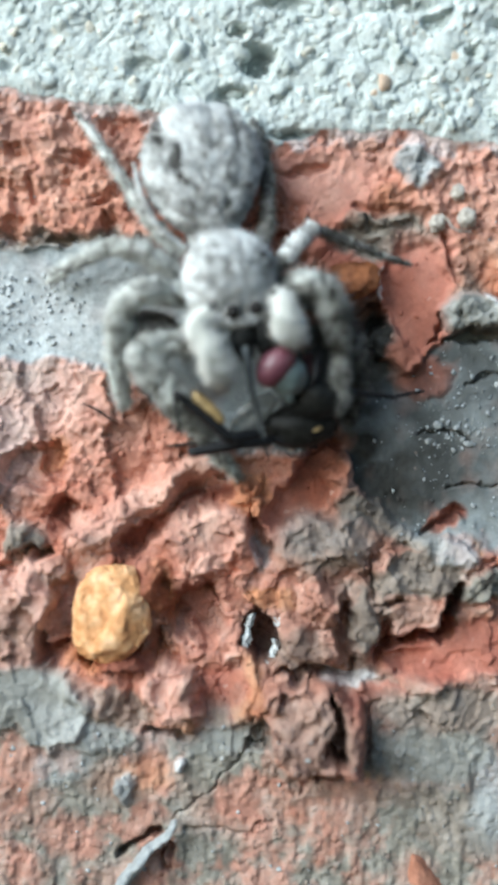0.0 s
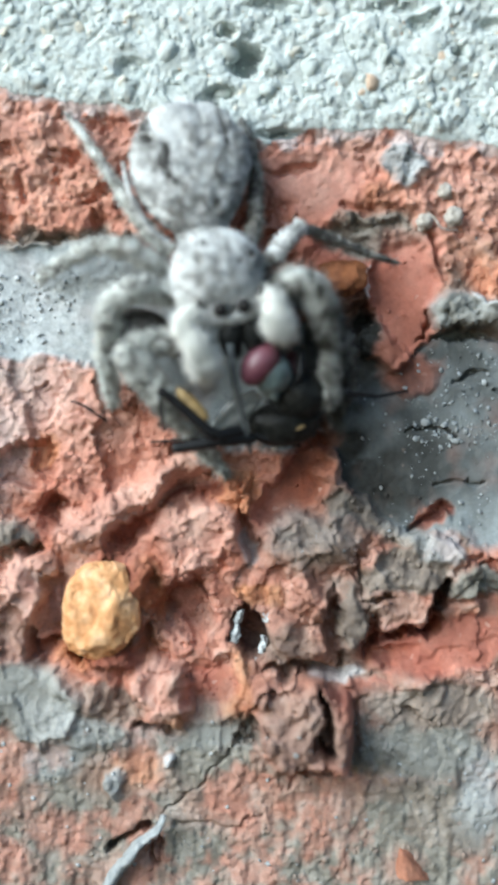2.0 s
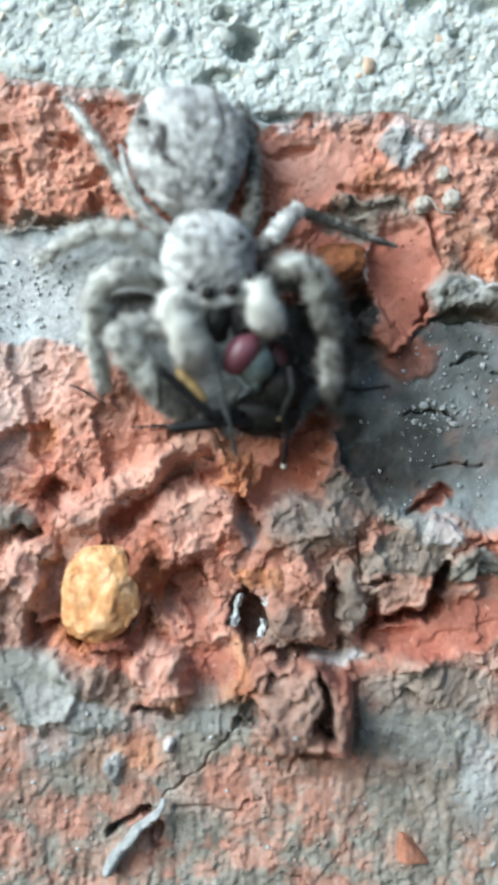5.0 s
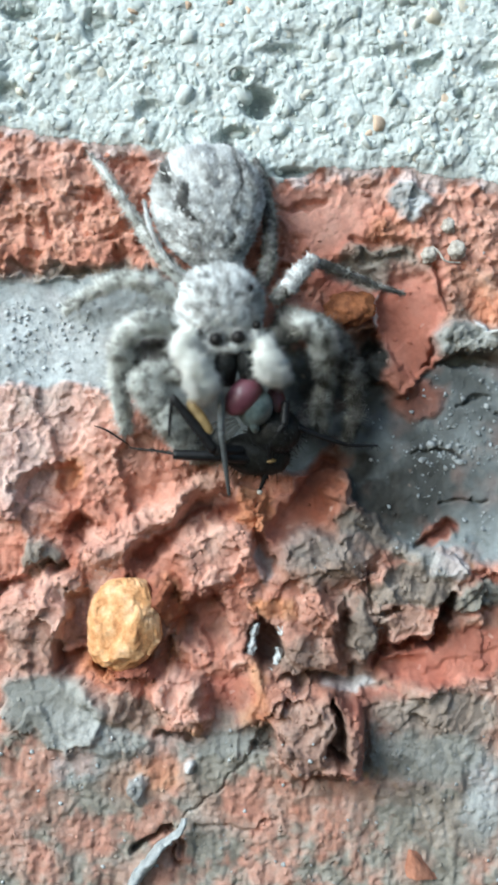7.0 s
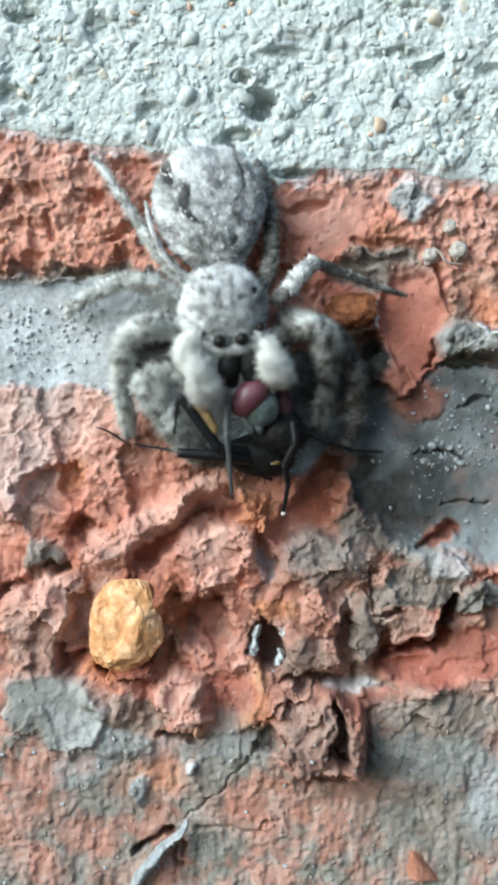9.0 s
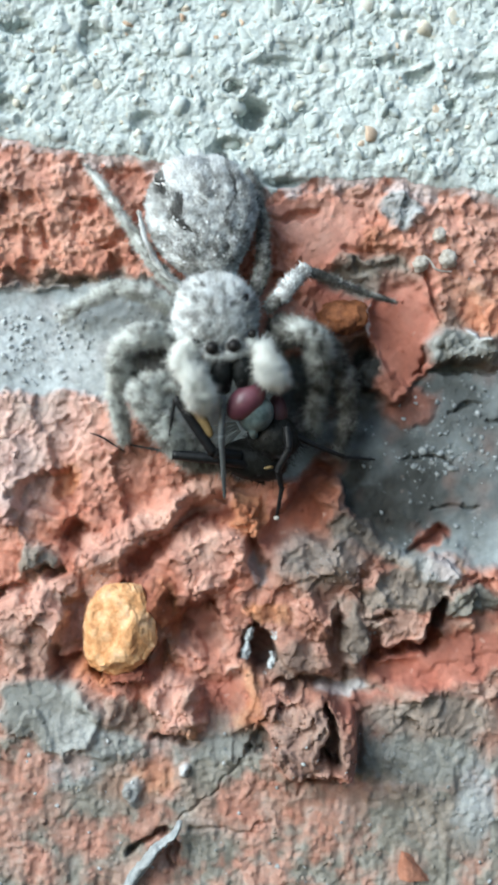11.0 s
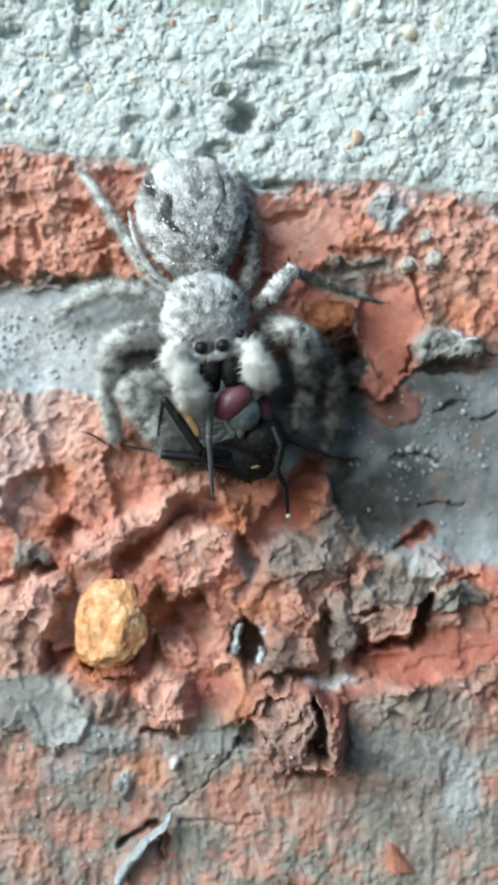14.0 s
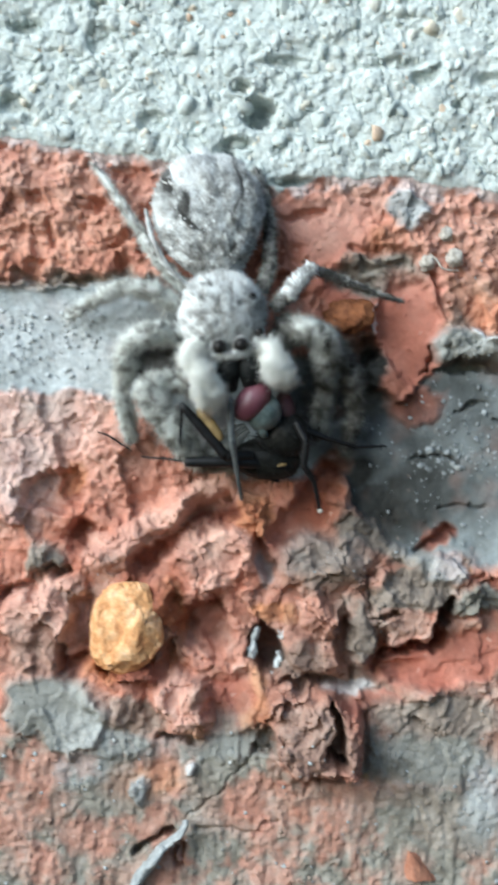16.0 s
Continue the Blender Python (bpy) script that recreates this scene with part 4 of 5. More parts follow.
def sand_bed(count):
    """Sharp fine sand that crowds the joint's face, as one mesh."""
    rng = np.random.default_rng(12)
    xs, zs = rng.uniform(-18.0, 18.3, count), rng.uniform(13.6, 30.3, count)
    keep = zs > joint_edge(xs) + 0.35
    xs, zs = xs[keep], zs[keep]
    hs = of_mortar(xs, zs)[0]
    size = 0.13 + 0.36 * rng.random(len(xs)) ** 2.2
    v, f, _ = scattered(sand, np.stack([xs, -(hs - size * 0.55), zs, size], 1), rng)
    ob = part("fine_sand", (v, f, None, None), FINE, joint, pivot=(0, 0, 0), smooth=False)
    return tagged(ob, "sharp pale sand bound in the mortar", kind="stuff")


sand_bed(3600)


def crumb_bed(count):
    """Loose crumbs of the brick's own stuff, lying where it has crumbled."""
    rng = np.random.default_rng(21)
    shapes = [grain_mesh(60 + k, BRICK, 1) for k in range(6)]
    xs, zs = rng.uniform(-18.0, 18.3, count), rng.uniform(-29.5, 16.5, count)
    r = brick_face(xs, zs)
    odds = 1.0 - 0.85 * r.marks["plain"] - 0.6 * r.marks["film"]
    clump = fbm(xs, zs, 1.6, 3, 77)
    keep = (zs < joint_edge(xs) - 0.4) & (rng.random(count) < odds * np.clip(0.3 + 1.3 * clump, 0.02, 1))
    size = (0.07 + 0.22 * rng.random(count) ** 3)[keep]
    xs, zs, hs = xs[keep], zs[keep], r.h[keep]
    v, f, n = scattered(shapes, np.stack([xs, -(hs - size * 0.35), zs, size], 1), rng)
    ob = part("brick_crumb", (v, f, None, None), BRICK, near_brick, pivot=(0, 0, 0), smooth=False)
    for key, val in r.marks.items():
        ob.data.attributes.new(key, "FLOAT", "POINT").data.foreach_set("value", np.repeat(val[keep] * 1.0, n).astype(np.float32))
    return tagged(ob, "loose crumbs of red brick and grey dust", kind="stuff")


crumb_bed(26000)


def grit_bed(count):
    """Cement dust and fine grit drifted over the smeared valley, the finest of it too small to pick apart."""
    rng = np.random.default_rng(33)
    shapes = [grain_mesh(80 + k, GRITGREY, 1) for k in range(5)]
    xs, zs = rng.uniform(-18.0, 18.3, count), rng.uniform(-29.5, 15.0, count)
    r = brick_face(xs, zs)
    drift = fbm(xs, zs, 1.5, 3, 88)
    odds = np.clip(0.25 + 1.2 * drift, 0, 1) * np.clip(r.marks["film"] * (1 - 0.4 * r.marks["shade_dark"]) + 0.05 * r.marks["dust"] + 0.06 * (zs > 9), 0, 1)
    odds = odds * np.where((xs > 9.0) | (xs < -7.0) | (zs < -6), 1, 0.1)
    keep = (zs < joint_edge(xs) - 0.4) & (rng.random(count) < odds)
    size = (0.035 + 0.11 * rng.random(count) ** 3)[keep]
    v, f, n = scattered(shapes, np.stack([xs[keep], -(r.h[keep] + size * 0.3), zs[keep], size], 1), rng)
    ob = part("grit_dust", (v, f, None, None), GRITGREY, near_brick, pivot=(0, 0, 0), smooth=False)
    return tagged(ob, "fine grey cement grit dusted over the brick", kind="stuff")

grit_bed(15000)

grit = [grain_mesh(20 + k, GRIT) for k in range(4)]
spots = [(10.2, -0.55, 0.34), (9.7, -1.35, 0.26), (11.9, -1.55, 0.36), (12.9, 0.15, 0.26), (11.5, 0.55, 0.16), (11.2, -0.6, 0.28), (13.4, 1.75, 0.27), (12.2, -4.9, 0.24), (7.8, -4.1, 0.20), (13.3, -5.4, 0.22), (11.0, 2.4, 0.24), (13.1, 3.2, 0.24)]
while len(spots) < 235:
    if rng_s.random() < 0.36:
        sx, sz = rng_s.uniform(-16.5, -9.0), rng_s.gauss(5.6, 1.2)
        if 3.3 < sz < 8.4:
            spots.append((sx, sz, rng_s.choice((0.1, 0.12, 0.15, 0.18, 0.22, 0.26))))
        continue
    elif rng_s.random() < 0.6:
        sx, sz = rng_s.gauss(11.6, 1.9), rng_s.gauss(-0.9, 0.55)
    else:
        sx, sz = rng_s.uniform(8.5, 17.5), rng_s.gauss(1.6, 1.7)
        if not -5.0 < sz < 3.6:
            continue
    if sx > 5.9 or sx < -7:
        spots.append((sx, sz, rng_s.choice((0.06, 0.08, 0.08, 0.1, 0.1, 0.13, 0.17, 0.22))))
while len(spots) < 290:
    spots.append((rng_s.uniform(-15, 16), rng_s.uniform(-27, -16.92), rng_s.choice((0.09, 0.12, 0.16, 0.2))))
grey_grit = [grain_mesh(30 + k, GRITGREY) for k in range(4)]
strew("grit", grit, [q for q in spots if q[0] < 0], near_brick, lambda x, z: of_brick(x, z)[0], 0.35)
strew("grit", grey_grit, [q for q in spots if q[0] >= 0], near_brick, lambda x, z: of_brick(x, z)[0], 0.35)


def stone(name, x, y, z, r, turn, material, label, category, bumpy=0.2, n=16, seed=1, size=0.8, group=""):
    v, f = roughen(ball((x, y, z), r, turn, n=n, bumpy=bumpy, size=size, seed=seed), 0.10 * min(r) + 0.02, 0.55, seed)
    return tagged(part(name, (v, f, None, None), material, None, pivot=(x, y, z)), label, category, group)


def ochre_shape(u):
    """A worn stone: rounded on one side, broken along straight edges on the other, with a raised plate on its face."""
    s = np.sign(u) * np.abs(u) ** np.array((0.72, 0.55, 0.74))
    for nx, ny, nz, d in ((0.80, -0.1, 0.60, 0.96), (0.74, -0.05, -0.67, 0.92), (1.0, 0.0, 0.0, 0.97), (-0.6, -0.2, 0.78, 1.06), (-0.3, -0.9, 0.3, 0.97), (0.6, -0.8, -0.1, 1.0)):
        p = np.array((nx, ny, nz)) / math.sqrt(nx * nx + ny * ny + nz * nz)
        over = np.clip(s @ p - d, 0, None)
        s = s - over[:, None] * p * 0.92
    plate = step(-0.05, 0.03, s[:, 0] - 0.04 - 0.6 * s[:, 2]) * step(0.52, 0.42, s[:, 2] + 0.1 * s[:, 0]) * step(-0.85, -0.6, s[:, 2])
    s[:, 1] -= np.where(s[:, 1] < 0, 0.26 * plate - 0.16 * step(0.1, 0.9, s[:, 0]), 0)
    return s


v, f = ball((-7.39, 0.10, -10.80), (2.12, 1.55, 2.75), (0, 4, 0), n=72, shape=ochre_shape, seed=4)
v, f = roughen((v, f), 0.16, 1.7, 9)
v, f = roughen((v, f), 0.06, 0.8, 8)
v, f = roughen((v, f), 0.05, 0.30, 18)
v, f = roughen((v, f), 0.04, 0.13, 28)
tagged(part("pebble", (v, f, None, None), PEBBLE, None, pivot=(-7.44, -0.00, -10.79)), "ochre-yellow rough pebble lodged in a hollow of the brick", "stone")
stone("stone", 5.44, -0.50, 7.23, (1.51, 0.8, 0.98), (0, -6, 0), RUSTY, "rust-orange stone set in the brick's broken face", "stone", 0.16, 18, 3)
for k, (px, pz, a, b, t) in enumerate(((-0.23, -12.26, 0.36, 0.98, 10), (0.00, -11.15, 0.26, 0.52, 22), (1.67, -11.21, 0.49, 0.56, -30), (1.34, -12.72, 0.23, 0.72, 6), (0.95, -13.74, 0.30, 0.46, 40))):
    g = roughen(ball((px, 0.55, pz), (a * 0.65, 0.35, b * 0.7), (0, t, 0), n=18, bumpy=0.3, size=0.6, seed=7 + k), 0.16, 0.3, k)
    tagged(part("lime_crust", (*g, None, None), LIME), "flaking white lime crust at the edge of a hole", "crust", "lime crusts")

# a broken chip, like a low pyramid with its ridge to one side
def chip(x, z, w, d, h):
    bm = bmesh.new()
    pts = [(-0.50, 0.3, -0.45), (0.50, 0.3, -0.52), (0.05, 0.3, 0.30), (-0.30, 0.3, 0.52), (-0.16, -0.7, -0.46), (-0.26, -0.62, 0.36), (0.30, -0.35, -0.50)]
    for p in pts:
        bm.verts.new((p[0] * w, p[1] * h, p[2] * d))
    bmesh.ops.convex_hull(bm, input=list(bm.verts))
    bmesh.ops.bevel(bm, geom=list(bm.edges), offset=0.05, segments=2, affect="EDGES")
    bmesh.ops.subdivide_edges(bm, edges=list(bm.edges), cuts=2, use_grid_fill=True)
    v = np.array([tuple(q.co) for q in bm.verts])
    f = [tuple(q.index for q in face.verts) for face in bm.faces]
    bm.free()
    v, f = roughen((v, f), 0.05, 0.4, 6)
    base = float(of_brick(np.array([x]), np.array([z]))[0][0])
    return tagged(part("brick_chip", (v + np.array((x, -base - 0.1, z)), f, None, None), CHIP, None, smooth=False), "orange-red wedge-shaped brick chip stuck on the dusty brick", "brick chip")


chip(9.55, -24.55, 2.2, 1.8, 0.7)

# three pale pellets with a loose thread
for px, pz, s, y in ((9.97, 10.39, 0.56, -0.25), (11.54, 10.62, 0.62, -0.45), (11.05, 12.00, 0.52, -0.15)):
    stone("pellet", px, y, pz, (s * 0.78, s * 0.85, s * 0.9), (0, 15, 0), PELLET, "tiny pale rounded pellet stuck on the brick", "pellet", 0.12, 18, 11, 0.9, "pellets on the brick")
v, f = tube([(10.03, -0.80, 10.78), (10.40, -1.00, 10.43), (10.78, -1.00, 9.91), (11.67, -0.70, 9.85)], (0.05, 0.06, 0.06, 0.04), n=6)
tagged(part("thread", (v, f, None, None), PELLET), "fine pale loose thread between two pellets", "thread")

# mortar sliver at the foot
v, f = tube([(-4.00, -0.70, -21.71), (-4.18, -0.90, -22.37), (-5.07, -0.70, -23.11), (-5.96, -0.60, -24.02), (-7.06, -0.30, -25.74)], (0.25, 0.46, 0.42, 0.72, 0.80), n=20, rows=10, bumpy=0.05, flat=0.4)
v, f = roughen((v, f), 0.14, 0.9, 3)
v, f = roughen((v, f), 0.05, 0.25, 4)
tagged(part("mortar_sliver", (v, f, None, None), CRUST), "pale grey mortar sliver lying on the brick", "mortar crumb")
v, f = tube([(-9.12, -0.80, 0.55), (-8.47, -0.80, 0.32), (-7.76, -0.80, -0.13), (-7.13, -0.60, -0.55)], (0.03, 0.06, 0.06, 0.02), n=5)
tagged(part("hair_strand", (v, f, None, None), FLYLEG), "fine dark hair lying on the brick", "hair")


# ---- the jumping spider ----
def mottle(p, rng, lo, hi, size=0.7, seed=1):
    k = fbm(p[:, 0] + p[:, 1] * 0.15, p[:, 2] - p[:, 1] * 0.15, size, 3, seed, 0.75)
    return (lo + hi) / 2 + (hi - lo) / 2 * np.clip(k * 2.4, -1.2, 1.2) + rng.normal(0, 0.08, len(p))


def abdomen_tone(p, rng):
    """Grey-brown with a pale scalloped band along the back, edged dark, and pale lines down the flanks."""
    z, x = p[:, 2], p[:, 0] + 2.05
    wave = 0.10 * fbm(z, x, 0.6, 2, 6)
    t = mottle(p, rng, 0.40, 0.80, 0.32, 3)
    edge = np.interp(z, (8.5, 10.5, 11.5, 11.7, 12.0, 12.6, 13.7, 13.85, 15.4, 17), (0.6, 0.8, 0.5, 1.15, 1.45, 1.65, 1.62, 2.6, 2.7, 2.4)) + wave
    right = 1.0 + 0.25 * np.sin(z * 1.9) + wave
    flank = np.clip((-edge - x) / 1.2, 0, 1)
    t = np.where(x < -edge, mottle(p, rng, 0.24, 0.50, 0.40, 4) + 0.22 * flank * np.clip((15.5 - z) / 3.5, 0, 1), t)
    band = (x > -edge) & (x < right) & (z > 11.4)
    middle = np.exp(-((x + 0.1) / 0.8) ** 2)
    t = np.where(band, mottle(p, rng, 0.58, 0.92, 0.38, 5) - 0.16 * middle, t)
    t = np.where((np.abs(x + edge + 0.20) < 0.24 + 1.2 * wave) & (z > 11.5) & (z < 15.2), 0.02 + 0.10 * rng.random(len(p)), t)
    t = np.where((np.abs(x - right - 0.1) < 0.10) & (z > 11.6), 0.18, t)
    for sx, sz, r, k in ((-2.35, 13.1, 0.13, 0.95), (-2.0, 11.95, 0.14, 0.95), (-0.1, 11.3, 0.16, 0.9), (0.1, 10.9, 0.25, 0.26), (-0.9, 10.6, 0.22, 0.26), (0.75, 10.8, 0.28, 0.22)):
        t = np.where(np.hypot(x - sx, z - sz) < r, k, t)
    spots = fbm(p[:, 0] + 3, z, 0.28, 2, 61)
    t = np.where((spots > 0.5) & (z < 12.6), t - 0.15, t)
    t = np.where((spots < -0.6) & (z < 12.6), t + 0.25, t)
    t = np.where(z < 10.0, t * 0.5 + 0.33, t)
    t = np.where(z > 15.2, t * 0.7 + 0.20, t)
    # The right edge is toned down to paint its side shading.
    return np.where(x > 1.9, t * 0.85, t)


def head_tone(p, rng):
    """White in front and along one side, mottled on top; the far side's shade is painted brown."""
    t = mottle(p, rng, 0.54, 0.88, 0.4, 8)
    d = np.hypot((p[:, 0] + 1.5) / 1.6, (p[:, 2] - 8.1) / 1.3)
    t = np.where(d < 1, mottle(p, rng, 0.30, 0.96, 0.34, 9), t)
    far_shade = p[:, 0] + 0.15 + 0.2 * fbm(p[:, 2], p[:, 1], 0.8, 2, 4)
    return np.where((far_shade > 0) & (p[:, 2] > 6.1), mottle(p, rng, 0.30, 0.58, 0.4, 10), t)


def pale_tone(p, rng):
    return mottle(p, rng, 0.62, 1.02, 0.30, 12)


def ringed(seed, lo=0.25, hi=0.85, size=0.8):
    return lambda p, rng: mottle(p, rng, lo, hi, size, seed)


spider = tagged(holder("jumping_spider", -1.7, -0.2, 8.0), "grey-brown furry jumping spider gripping a fly, head down on the brick", "spider")


def egg(u):
    """Broad and blunt at the top end, narrow at the waist."""
    z = np.sign(u[:, 2]) * np.abs(u[:, 2]) ** np.where(u[:, 2] > 0, 0.80, 0.88)
    k = np.interp(z, (-1.0, -0.7, -0.2, 0.1, 0.5, 1.0), (0.66, 0.76, 0.95, 1.02, 1.03, 1.02))
    y = np.sign(u[:, 1]) * np.abs(u[:, 1]) ** 0.75
    return np.stack([u[:, 0] * k, y * (0.6 + 0.4 * k), z], 1)


abdomen = ball((-2.62, -2.35, 12.50), (3.0, 1.75, 3.62), (-6, -7, 0), n=36, bumpy=0.045, size=0.7, shape=egg, seed=3)
part("abdomen", furred(abdomen, 17000, 0.22, (0, 0, 1.0), abdomen_tone, 0.9, 0.048, 1, spread=0.5), [SKIN, FUR], spider, "mottled grey abdomen with a pale scalloped band", pivot=(-1.77, -3.00, 9.29))
def scales(base, count, size, tone, seed, name, parent, label):
    """Loose flat bright scales lying on the hair of a body."""
    geo = furred(base, count, size, (0, -0.3, 0.8), lambda p, rng: np.full(len(p), tone) + rng.normal(0, 0.08, len(p)), 1.4, size * 0.45, seed, spread=0.8, dense=1)
    n = len(base[0])
    v, f, _, t = geo
    return part(name, (v[n:] + np.array((0, -0.10, 0)), [tuple(i - n for i in q) for q in f[len(base[1]):]], None, t[n:]), FUR, parent, label)


scales(abdomen, 190, 0.17, 0.95, 101, "scale", spider, "bright white scales scattered over the abdomen")
part("pedicel", furred(ball((-2.0, -2.40, 9.05), (1.3, 1.2, 0.8), n=16), 1600, 0.26, (0, -0.2, 0.6), ringed(36, 0.6, 1.0, 0.5), 1.0, 0.04, 7), [SKIN, FUR], spider, "cream-haired waist")
fringe = tube([(-3.51, -2.90, 8.60), (-4.45, -3.10, 9.21), (-5.32, -3.30, 10.32), (-5.89, -3.20, 11.66), (-6.18, -2.80, 12.98)], (0.10, 0.12, 0.12, 0.10, 0.07), n=8)
part("flank_fringe", furred(fringe, 700, 0.14, (0, -0.3, 0.5), ringed(35, 0.7, 1.0, 0.6), 0.8, 0.03, 5), [SKIN, FUR], spider, "pale hair fringe along the flank")
spin = tube([(-2.95, -1.90, 15.5), (-2.98, -1.50, 16.2)], (0.6, 0.35), n=10)
part("spinneret", furred(spin, 300, 0.45, (0, 0, 1), ringed(31, 0.6, 1.0), 1.0, 0.03, 2), [SKIN, FUR], spider)


def dome(u):
    """A high, square-shouldered head shield, steep in front."""
    k = 1 + 0.10 * np.clip(-u[:, 2], 0, 1)
    return np.stack([np.sign(u[:, 0]) * np.abs(u[:, 0]) ** 0.9 * k, u[:, 1], np.sign(u[:, 2]) * np.abs(u[:, 2]) ** 0.86], 1)


HEAD_AT = (-1.61, -3.20, 7.53)
shield = ball((-1.87, -3.20, 7.05), (2.25, 2.2, 2.15), (-6, 2, 0), n=26, bumpy=0.015, shape=dome, seed=5)
head = part("carapace", furred(shield, 10000, 0.32, (0, -0.1, 0.8), head_tone, 1.0, 0.045, 3, spread=0.5), [SKIN, FUR], spider, "pale grey hairy head shield", pivot=HEAD_AT)
scales(shield, 120, 0.16, 1.0, 102, "scale", head, "bright white scales on the head shield")


def eye(x, y, z, r, label=""):
    v, f = ball((x, y, z), (r, r, r), n=12)
    part("eye", (v, f, None, None), EYE, head, label)
    if r < 0.3:
        return
    rim = [(x + r * 1.12 * math.cos(a), y + 0.10 * r - 0.35 * r * math.sin(a) + 0.28 * r, z + r * 1.05 * math.sin(a)) for a in np.linspace(0, 2 * math.pi, 9)]
    v, f = tube(rim, [0.05 * r + 0.02] * 9, n=6, rows=3)
    part("eye_rim", furred((v, f), 110, 0.16, (0, 0, 0.3), ringed(17, 0.25, 0.7, 0.3), 0.6, 0.025, int(r * 100)), [SKIN, FUR], head)


eye(-2.00, -5.30, 5.14, 0.36, "large glossy black front eye")
eye(-0.80, -5.33, 5.26, 0.37, "large glossy black front eye")
eye(-2.94, -4.85, 5.54, 0.21)
eye(0.17, -4.90, 5.94, 0.24)
eye(-0.20, -4.75, 7.95, 0.22)
eye(-3.15, -4.75, 7.60, 0.13)
brow = tube([(-3.28, -4.50, 5.33), (-2.75, -4.75, 4.95), (-1.88, -4.95, 4.72), (-0.89, -5.00, 4.80), (-0.09, -4.80, 5.25), (0.43, -4.45, 5.70)], (0.14, 0.18, 0.17, 0.17, 0.18, 0.14), n=10)
part("clypeus", furred(brow, 700, 0.40, (0, -0.3, -1.0), pale_tone, 1.0, 0.035, 6), [SKIN, FUR], head, "white fringe under the eyes")
for x0, x1, s in ((395, 392, 1), (428, 432, 2)):
    jaw = tube([((x0 - 441) * 0.0308, -4.4, 4.6), ((x1 - 441) * 0.0308, -4.3, 3.7), ((x1 - 441) * 0.0308 + 0.1, -3.7, 2.9)], (0.62, 0.66, 0.4), n=12, bumpy=0.03)
    part("chelicera", furred(jaw, 70, 0.25, (0, 0, -0.6), ringed(33, 0.0, 0.04), 0.8, 0.025, s), [JAW, FUR], head, "black jaw")


def palp(points, radii, bulb_c, bulb_r, turn, seed, label):
    arm = tube(points, radii, n=12, rows=5, bumpy=0.03)
    p = part("pedipalp", furred(arm, 1700, 0.52, (0, -0.2, -0.6), pale_tone, 0.7, 0.034, seed, spread=0.5), [PALPSKIN, PALPFUR], spider, label, pivot=points[0])
    bulb = ball(bulb_c, bulb_r, turn, n=16, bumpy=0.03, seed=seed)
    part("palp_tip", furred(bulb, 2800, 0.46, (0.1, -0.1, -0.9), pale_tone, 0.9, 0.034, seed + 1, spread=0.5), [PALPSKIN, PALPFUR], p)
    return p


palp_a = palp([(-3.19, -4.60, 5.32), (-3.60, -4.95, 4.40), (-2.98, -5.20, 3.50)], (0.40, 0.50, 0.55), (-2.74, -5.30, 2.82), (0.66, 0.64, 1.0), (0, -12, 0), 21, "swollen white furry feeler")
palp_b = palp([(0.47, -4.20, 5.35), (0.90, -4.70, 4.82), (1.20, -5.00, 4.28)], (0.34, 0.45, 0.52), (1.22, -5.05, 3.88), (0.64, 0.62, 0.92), (0, -30, 0), 25, "swollen white furry feeler")


def leg(points, radii, seed, lo, hi, hairs, length, label, flow=(0, -0.2, -0.2), thigh=1.0, shin=1.0):
    """Thigh, knee, shin and foot, each a mesh of its own under the thigh."""
    names = ("leg", "patella", "tibia", "metatarsus", "tarsus")
    first = None
    for k in range(len(points) - 1):
        a, b = np.array(points[k]), np.array(points[k + 1])
        q = [tuple(a), tuple(a * 0.66 + b * 0.34 + np.array((0, -0.1, 0))), tuple(a * 0.3 + b * 0.7), tuple(b)]
        r0, r1 = radii[k], radii[k + 1]
        limb = tube(q, (r0 * 0.72, r0 * 0.80, (r0 + r1) * 0.39, r1 * 0.74), n=12, rows=4, bumpy=0.03, seed=seed + k)
        # A factor under 1 paints shade into the thigh or the shin.
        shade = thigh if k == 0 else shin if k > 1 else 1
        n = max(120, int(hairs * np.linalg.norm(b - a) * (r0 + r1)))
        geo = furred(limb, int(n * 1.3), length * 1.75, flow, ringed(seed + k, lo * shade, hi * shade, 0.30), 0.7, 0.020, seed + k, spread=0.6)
        ob = part(names[min(k, 4)], geo, [SKIN, LEGFUR], first or spider, label if not first else "", pivot=points[k])
        first = first or ob
    return first


leg([(-3.79, -2.40, 8.40), (-5.49, -2.70, 10.21), (-6.56, -2.00, 11.90), (-8.04, -1.20, 14.15), (-9.42, -0.50, 16.03)], (0.40, 0.40, 0.30, 0.20, 0.10), 41, 0.50, 1.05, 340, 0.22, "pale banded hind leg stretched up the wall")
leg([(-4.10, -2.60, 7.49), (-5.46, -3.00, 8.28), (-7.43, -2.20, 8.81), (-9.34, -1.20, 8.01), (-10.85, -0.50, 7.10)], (0.42, 0.44, 0.36, 0.28, 0.16), 46, 0.45, 1.05, 400, 0.30, "fuzzy grey-brown leg")
leg_b = leg([(-3.90, -2.80, 5.83), (-5.60, -3.70, 6.14), (-7.08, -3.30, 5.35), (-7.63, -2.20, 3.00), (-7.09, -1.00, -0.03)], (0.58, 0.68, 0.6, 0.44, 0.22), 51, 0.45, 1.1, 600, 0.25, "thick furry grey front leg")
